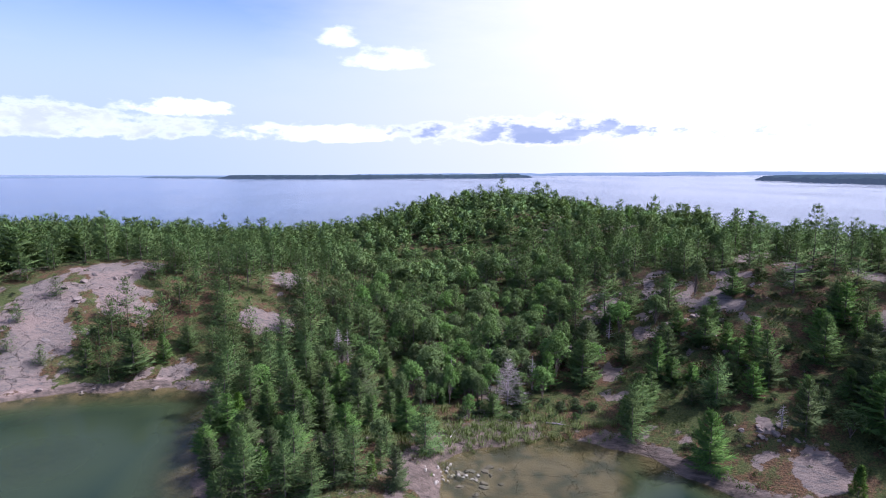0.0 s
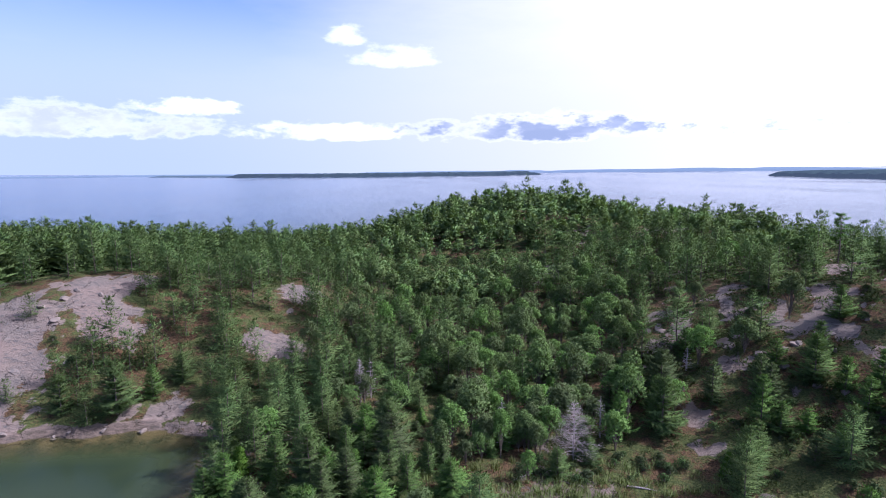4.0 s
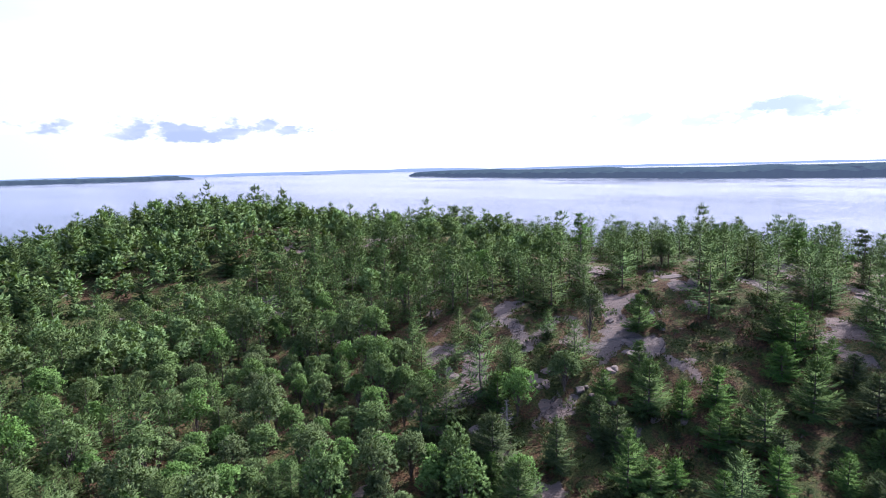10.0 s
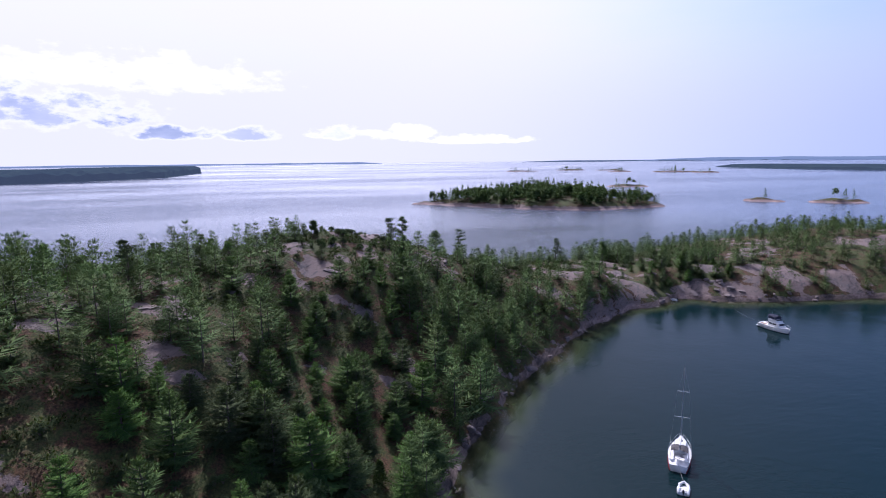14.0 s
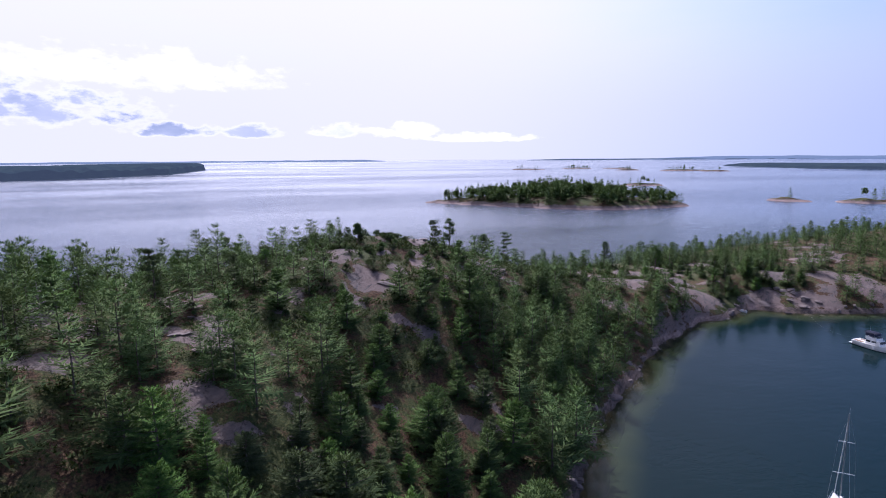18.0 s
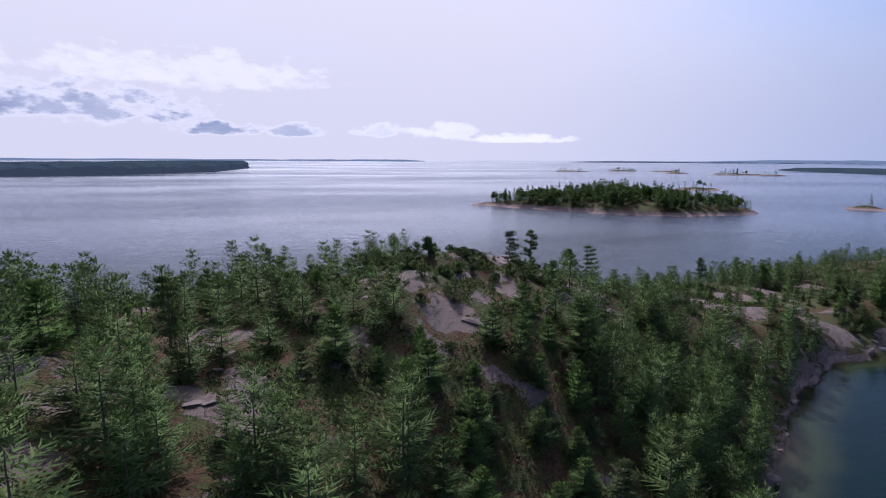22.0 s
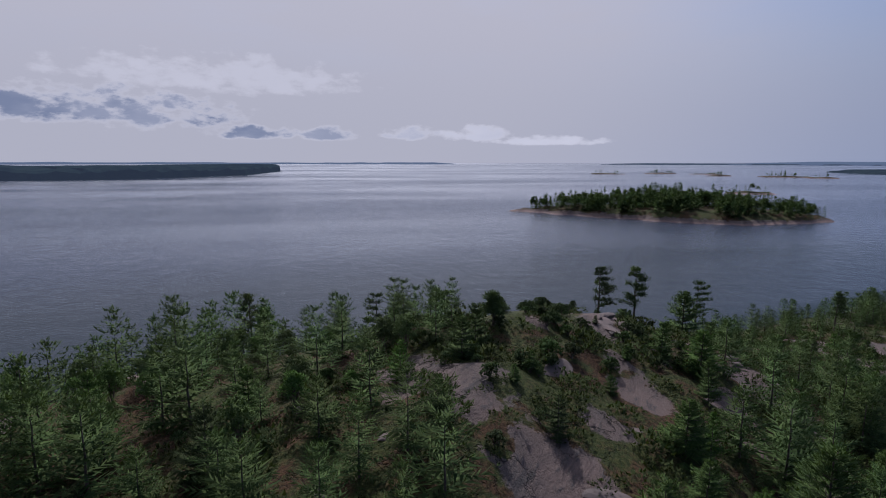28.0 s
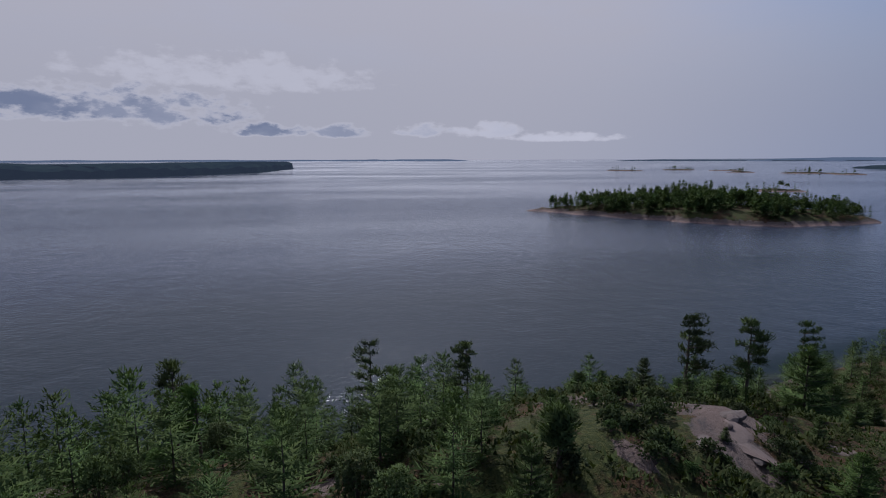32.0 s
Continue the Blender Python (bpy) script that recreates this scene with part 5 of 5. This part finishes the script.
def undergrowth():
    """Juniper mats, blueberry and saplings on the thin soil."""
    rng = np.random.default_rng(77)
    n = 26000
    x, y = rng.uniform(-110, 175, n), rng.uniform(-115, 205, n)
    z, d = land_height(x, y)
    keep = (d > 1.2) & (near_way(x, y) < 150) & (rng.random(n) < np.where(bareness(x, y) > 0.4, 0.22, 0.85)) & (fbm(x, y, 11.0, 3, 91) > np.where(open_land(x, y), -0.75, -0.2)) & (open_land(x, y) | (rng.random(n) < 0.4))
    x, y, z = x[keep], y[keep], z[keep]
    protos = []
    for k in range(6):
        r = np.random.default_rng(900 + k)
        m = 34
        a, q, h = r.uniform(0, 6.28, m), np.sqrt(r.random(m)), 0.45 + 0.2 * (k % 3)
        c = np.stack([np.cos(a) * q * 0.8, np.sin(a) * q * 0.8, h * (1 - 0.6 * q) * r.uniform(0.5, 1.0, m)], 1)
        protos.append(blades(r, c, c * (1, 1, 0.6) + (0, 0, 0.5), c * (0.8, 0.8, 0.3) + (0, 0, 0.8), 0.17, 0.055, 3))
    items = np.stack([x, y, z - 0.05, rng.uniform(0.6, 1.6, len(x)) * np.where(open_land(x, y), 1.25, 1.0), rng.uniform(0.7, 1.3, len(x)), rng.uniform(0, 6.28, len(x)), rng.integers(6, size=len(x))], 1)
    v, f, normals = scatter(items, protos)
    tagged(new("undergrowth", mesh_from("undergrowth", v, f, [SHRUB], normals=normals)), "low juniper, blueberry and sapling scrub between the rocks", "undergrowth", kind="stuff")
    # reeds and sedge round the pond head
    n = 620
    x, y = rng.normal(4, 12, n), rng.normal(82.5, 4, n)
    z, d = land_height(x, y)
    keep = (d > -0.6) & (z < 2.2)
    x, y, z = x[keep], y[keep], z[keep]
    reed = []
    for k in range(3):
        r = np.random.default_rng(930 + k)
        c = np.stack([r.normal(0, 0.22, 16), r.normal(0, 0.22, 16), np.full(16, 0.02)], 1)
        reed.append(blades(r, c, np.tile((0, 0, 1.6), (16, 1)), np.tile((0, 0, 1.0), (16, 1)), 0.6, 0.03, 2))
    items = np.stack([x, y, np.maximum(z, -0.1), rng.uniform(0.7, 1.6, len(x)), np.ones(len(x)), rng.uniform(0, 6.28, len(x)), rng.integers(3, size=len(x))], 1)
    v, f, normals = scatter(items, reed)
    tagged(new("sedge", mesh_from("sedge", v, f, [SEDGE], normals=normals)), "yellow-green sedge and reeds round the pond head", "reeds", kind="stuff")


SEDGE = make_leaf("sedge", (0.07, 0.10, 0.03), (0.16, 0.18, 0.07), single=False)


def boulder_mesh(seed):
    bm = bmesh.new()
    bmesh.ops.create_icosphere(bm, subdivisions=3, radius=1.0)
    rng = random.Random(seed)
    squash = (rng.uniform(0.8, 1.3), rng.uniform(0.6, 1.0), rng.uniform(0.45, 0.75))
    planes = [(Vector((rng.gauss(0, 1), rng.gauss(0, 1), rng.gauss(0.2, 0.8))).normalized(), rng.uniform(0.42, 0.8)) for _ in range(10)]
    for v in bm.verts:
        for way, cut in planes:
            over = v.co.dot(way) - cut
            if over > 0:
                v.co -= way * over * 0.9
        v.co += v.co.normalized() * 0.09 * noise.noise(v.co * 2.2 + Vector((seed, 0, 0)))
        v.co = Vector((v.co.x * squash[0], v.co.y * squash[1], v.co.z * squash[2]))
    me = bpy.data.meshes.new("boulder")
    bm.to_mesh(me)
    bm.free()
    me.materials.append(ROCK)
    return me


def boulders():
    rng = random.Random(3)
    shapes = [boulder_mesh(k) for k in range(7)]
    spots = []
    shore = SHORE_COVE
    for (ax, ay), (bx, by) in zip(shore[20:-1], shore[21:]):
        m = max(1, int(math.hypot(bx - ax, by - ay) / 2.6))
        for k in range(m):
            f = (k + rng.random()) / m
            spots.append((ax + (bx - ax) * f + rng.uniform(-1.2, 1.8), ay + (by - ay) * f + rng.uniform(-0.8, 1.8), rng.uniform(0.4, 1.1)))
    for (ax, ay), (bx, by) in zip(shore[:6], shore[1:7]):
        for k in range(3):
            f = rng.random()
            spots.append((ax + (bx - ax) * f, ay + (by - ay) * f + rng.uniform(-0.5, 1.5), rng.uniform(0.3, 0.9)))
    for cx, cy, r, m, big in ((27, 107, 4, 12, 1.2), (49, 100, 7, 14, 1.1), (60, 112, 8, 8, 0.8), (95, 84, 4, 3, 0.7), (89, 97, 5, 5, 1.1), (131, 45, 4, 4, 1.0), (4, 71, 4, 14, 0.8), (46, 73, 5, 18, 0.7), (126, -60, 9, 10, 1.6), (-80, 130, 10, 9, 1.2), (126, 30, 5, 5, 1.4), (64, 195, 8, 6, 1.6)):
        for k in range(m):
            spots.append((rng.gauss(cx, r * 0.5), rng.gauss(cy, r * 0.5), rng.uniform(0.35, 1.0) * big))
    for x, y, size in spots:
        z = ground_at(x, y)
        if z < -0.9:
            continue
        ob = tagged(new("boulder", rng.choice(shapes)), "weathered grey-pink granite boulder lying on the ground", "rock", "granite boulders")
        ob.matrix_basis = pose(x, y, z + size * 0.08, rng.uniform(-12, 12), rng.uniform(-12, 12), rng.uniform(0, 360)) @ Matrix.Scale(size, 4)


def slabs():
    """Fractured shelves of rock that break the smooth granite."""
    rng = random.Random(8)
    shapes = [boulder_mesh(40 + k) for k in range(6)]
    for cx, cy, r, m in ((37, 119, 4, 7), (43, 110, 4, 8), (54, 103, 5, 8), (62, 103, 4, 5), (74, 129, 5, 6), (72, 111, 4, 6), (30, 113, 4, 6), (98, 106, 4, 5), (105, 61, 5, 1),
                         (112, 54, 4, 2), (108, 69, 4, 1), (132, 45, 5, 7), (126, 47, 3, 5), (122, 33, 5, 7), (143, 38, 6, 7), (149, -10, 7, 9), (-84, 120, 12, 10),
                         (126, -60, 9, 12), (132, -45, 6, 8), (64, 195, 8, 8), (88, 86, 4, 5), (150, 20, 6, 6)):
        for k in range(m):
            x, y, size = rng.gauss(cx, r * 0.6), rng.gauss(cy, r * 0.6), rng.uniform(0.6, 1.7)
            z = ground_at(x, y)
            if z < 0.2:
                continue
            dx, dy = (ground_at(x + 0.8, y) - z) / 0.8, (ground_at(x, y + 0.8) - z) / 0.8
            ob = tagged(new("rock_outcrop", rng.choice(shapes)), "fractured pink-grey granite slab breaking through thin soil", "rock", "granite slabs")
            ob.matrix_basis = (pose(x, y, z - 0.1 * size, math.degrees(math.atan(dy)) * 0.8, -math.degrees(math.atan(dx)) * 0.8, 0) @ pose(0, 0, 0, 0, 0, rng.uniform(0, 360))
                               @ Matrix.Diagonal((size * 1.35, size, size * 0.42, 1)))


def dead_things():
    for x, y, tall, reach, seed, label in ((10.9, 91.1, 8.8, 3.5, 1, "bare purple-grey dead conifer with fine drooping twigs"), (-20.6, 110.3, 8.0, 1.5, 2, "pale weathered snag standing among green trees"),
                                           (-19.0, 112.0, 7.2, 1.2, 3, "pale weathered snag standing among green trees"), (47.1, 73.1, 3.6, 0.9, 4, "small bleached dead tree on the slope"),
                                           (150.5, 62, 7.8, 1.2, 5, "bare dead pine on the crest"), (33.5, 107, 4.2, 0.9, 6, "small grey dead tree by the rocks"), (16, 96, 6.4, 1.3, 7, "bare grey dead tree at the marsh edge"),
                                           (1.5, 95, 7.5, 1.1, 8, "bare grey dead tree at the marsh edge"), (93.5, 102.5, 6.0, 1.3, 9, "bare grey dead tree on the ridge")):
        root = tagged(new("dead_tree"), label, "dead tree", "dead trees")
        t = new("trunk", mesh_from("trunk", *bare_limbs(seed, tall, reach, 15 if reach > 1.4 else 8, 8 if reach > 1.4 else 4), [DEADWOOD], smooth=True))
        t.parent = root
        root.matrix_basis = pose(x, y, ground_at(x, y), 0, 0, 40 * seed)
    for x, y, long, turn in ((3.5, 87.5, 3.2, 30), (6.0, 88.6, 4.2, 5), (1.0, 82.0, 3.0, 70), (18.0, 84.6, 3.6, -20), (-1.0, 79, 2.6, 110), (9.5, 86.0, 2.8, 150)):
        z = max(ground_at(x, y), 0.0)
        log = tagged(new("driftwood_log"), "bleached fallen log lying in the sedge", "log", "fallen logs")
        part("trunk", bm_tube([(-long / 2, 0, 0.1), (0, 0.06, 0.13), (long / 2, 0, 0.09)], [0.12, 0.1, 0.05], 7), DEADWOOD, log)
        part("branch", bm_tube([(0.2, 0, 0.12), (0.7, 0.4, 0.45)], [0.04, 0.015], 5), DEADWOOD, log)
        log.matrix_basis = pose(x, y, z + 0.02, 0, 0, turn)


def leafy_shrubs():
    """Waist-high to head-high leafy bushes between the pines of the crest and the open face."""
    rng = np.random.default_rng(61)
    protos = []
    for k in range(4):
        crown, wood = leafy_crown(960 + k, 1.5 + 0.2 * k, 1.15 + 0.12 * k, lobes=6, clumps=34, count=6, long=0.17, wide=0.075, low=0.02)
        protos.append(tree_thing("leafy_shrub", "bright green leafy shrub growing between granite slabs", "shrub", "shrubs between the rocks", crown, pine_trunk(970 + k, 1.0, 0.04, wood), BUSH))
    spots = []
    for cx, cy, rx, ry, m in ((128, 64, 15, 13, 90), (104, 74, 16, 16, 50), (46, 106, 20, 20, 70), (44, 84, 16, 12, 60), (148, 62, 12, 18, 30), (-84, 123, 13, 12, 34), (126, 47, 10, 9, 80), (137, 44, 8, 10, 40), (14, 88, 12, 3.5, 40)):
        spots += [(cx + rx * math.sqrt(q) * math.cos(a), cy + ry * math.sqrt(q) * math.sin(a)) for q, a in zip(rng.random(m), rng.uniform(0, 6.283, m))]
    x, y = np.array(spots).T
    z, _ = land_height(x, y)
    fit = (z > 1.0) & (bareness(x, y) < 0.5)
    for k, (x, y, z) in enumerate(zip(x[fit], y[fit], z[fit])):
        size = rng.uniform(0.5, 1.15)
        m = pose(x, y, z - 0.08, 0, 0, rng.uniform(0, 360)) @ Matrix.Scale(size, 4)
        if k < 4:
            protos[k].matrix_basis = m
        else:
            copy_thing(protos[k % 4], m)


BLEACHED = make_paint("bleached_stone", (0.30, 0.26, 0.225), 0.9, 0.0, 0.35)


def bleached_stones():
    """Pale blocks heaped on the spit between the pond and the bay."""
    rng = random.Random(29)
    shapes = [boulder_mesh(70 + k) for k in range(4)]
    for shape in shapes:
        shape.materials[0] = BLEACHED
    for k in range(34):
        x, y, size = rng.gauss(0.4, 1.6), rng.gauss(71.2, 1.2), rng.uniform(0.15, 0.42)
        ob = tagged(new("bleached_stone", shapes[k % 4]), "pale bleached granite block heaped on the pond spit", "rock", "pale stones on the spit")
        ob.matrix_basis = pose(x, y, max(ground_at(x, y), -0.15) + 0.12 * size, rng.uniform(-20, 20), rng.uniform(-20, 20), rng.uniform(0, 360)) @ Matrix.Scale(size, 4)


undergrowth()
leafy_shrubs()
bleached_stones()
boulders()
slabs()
dead_things()
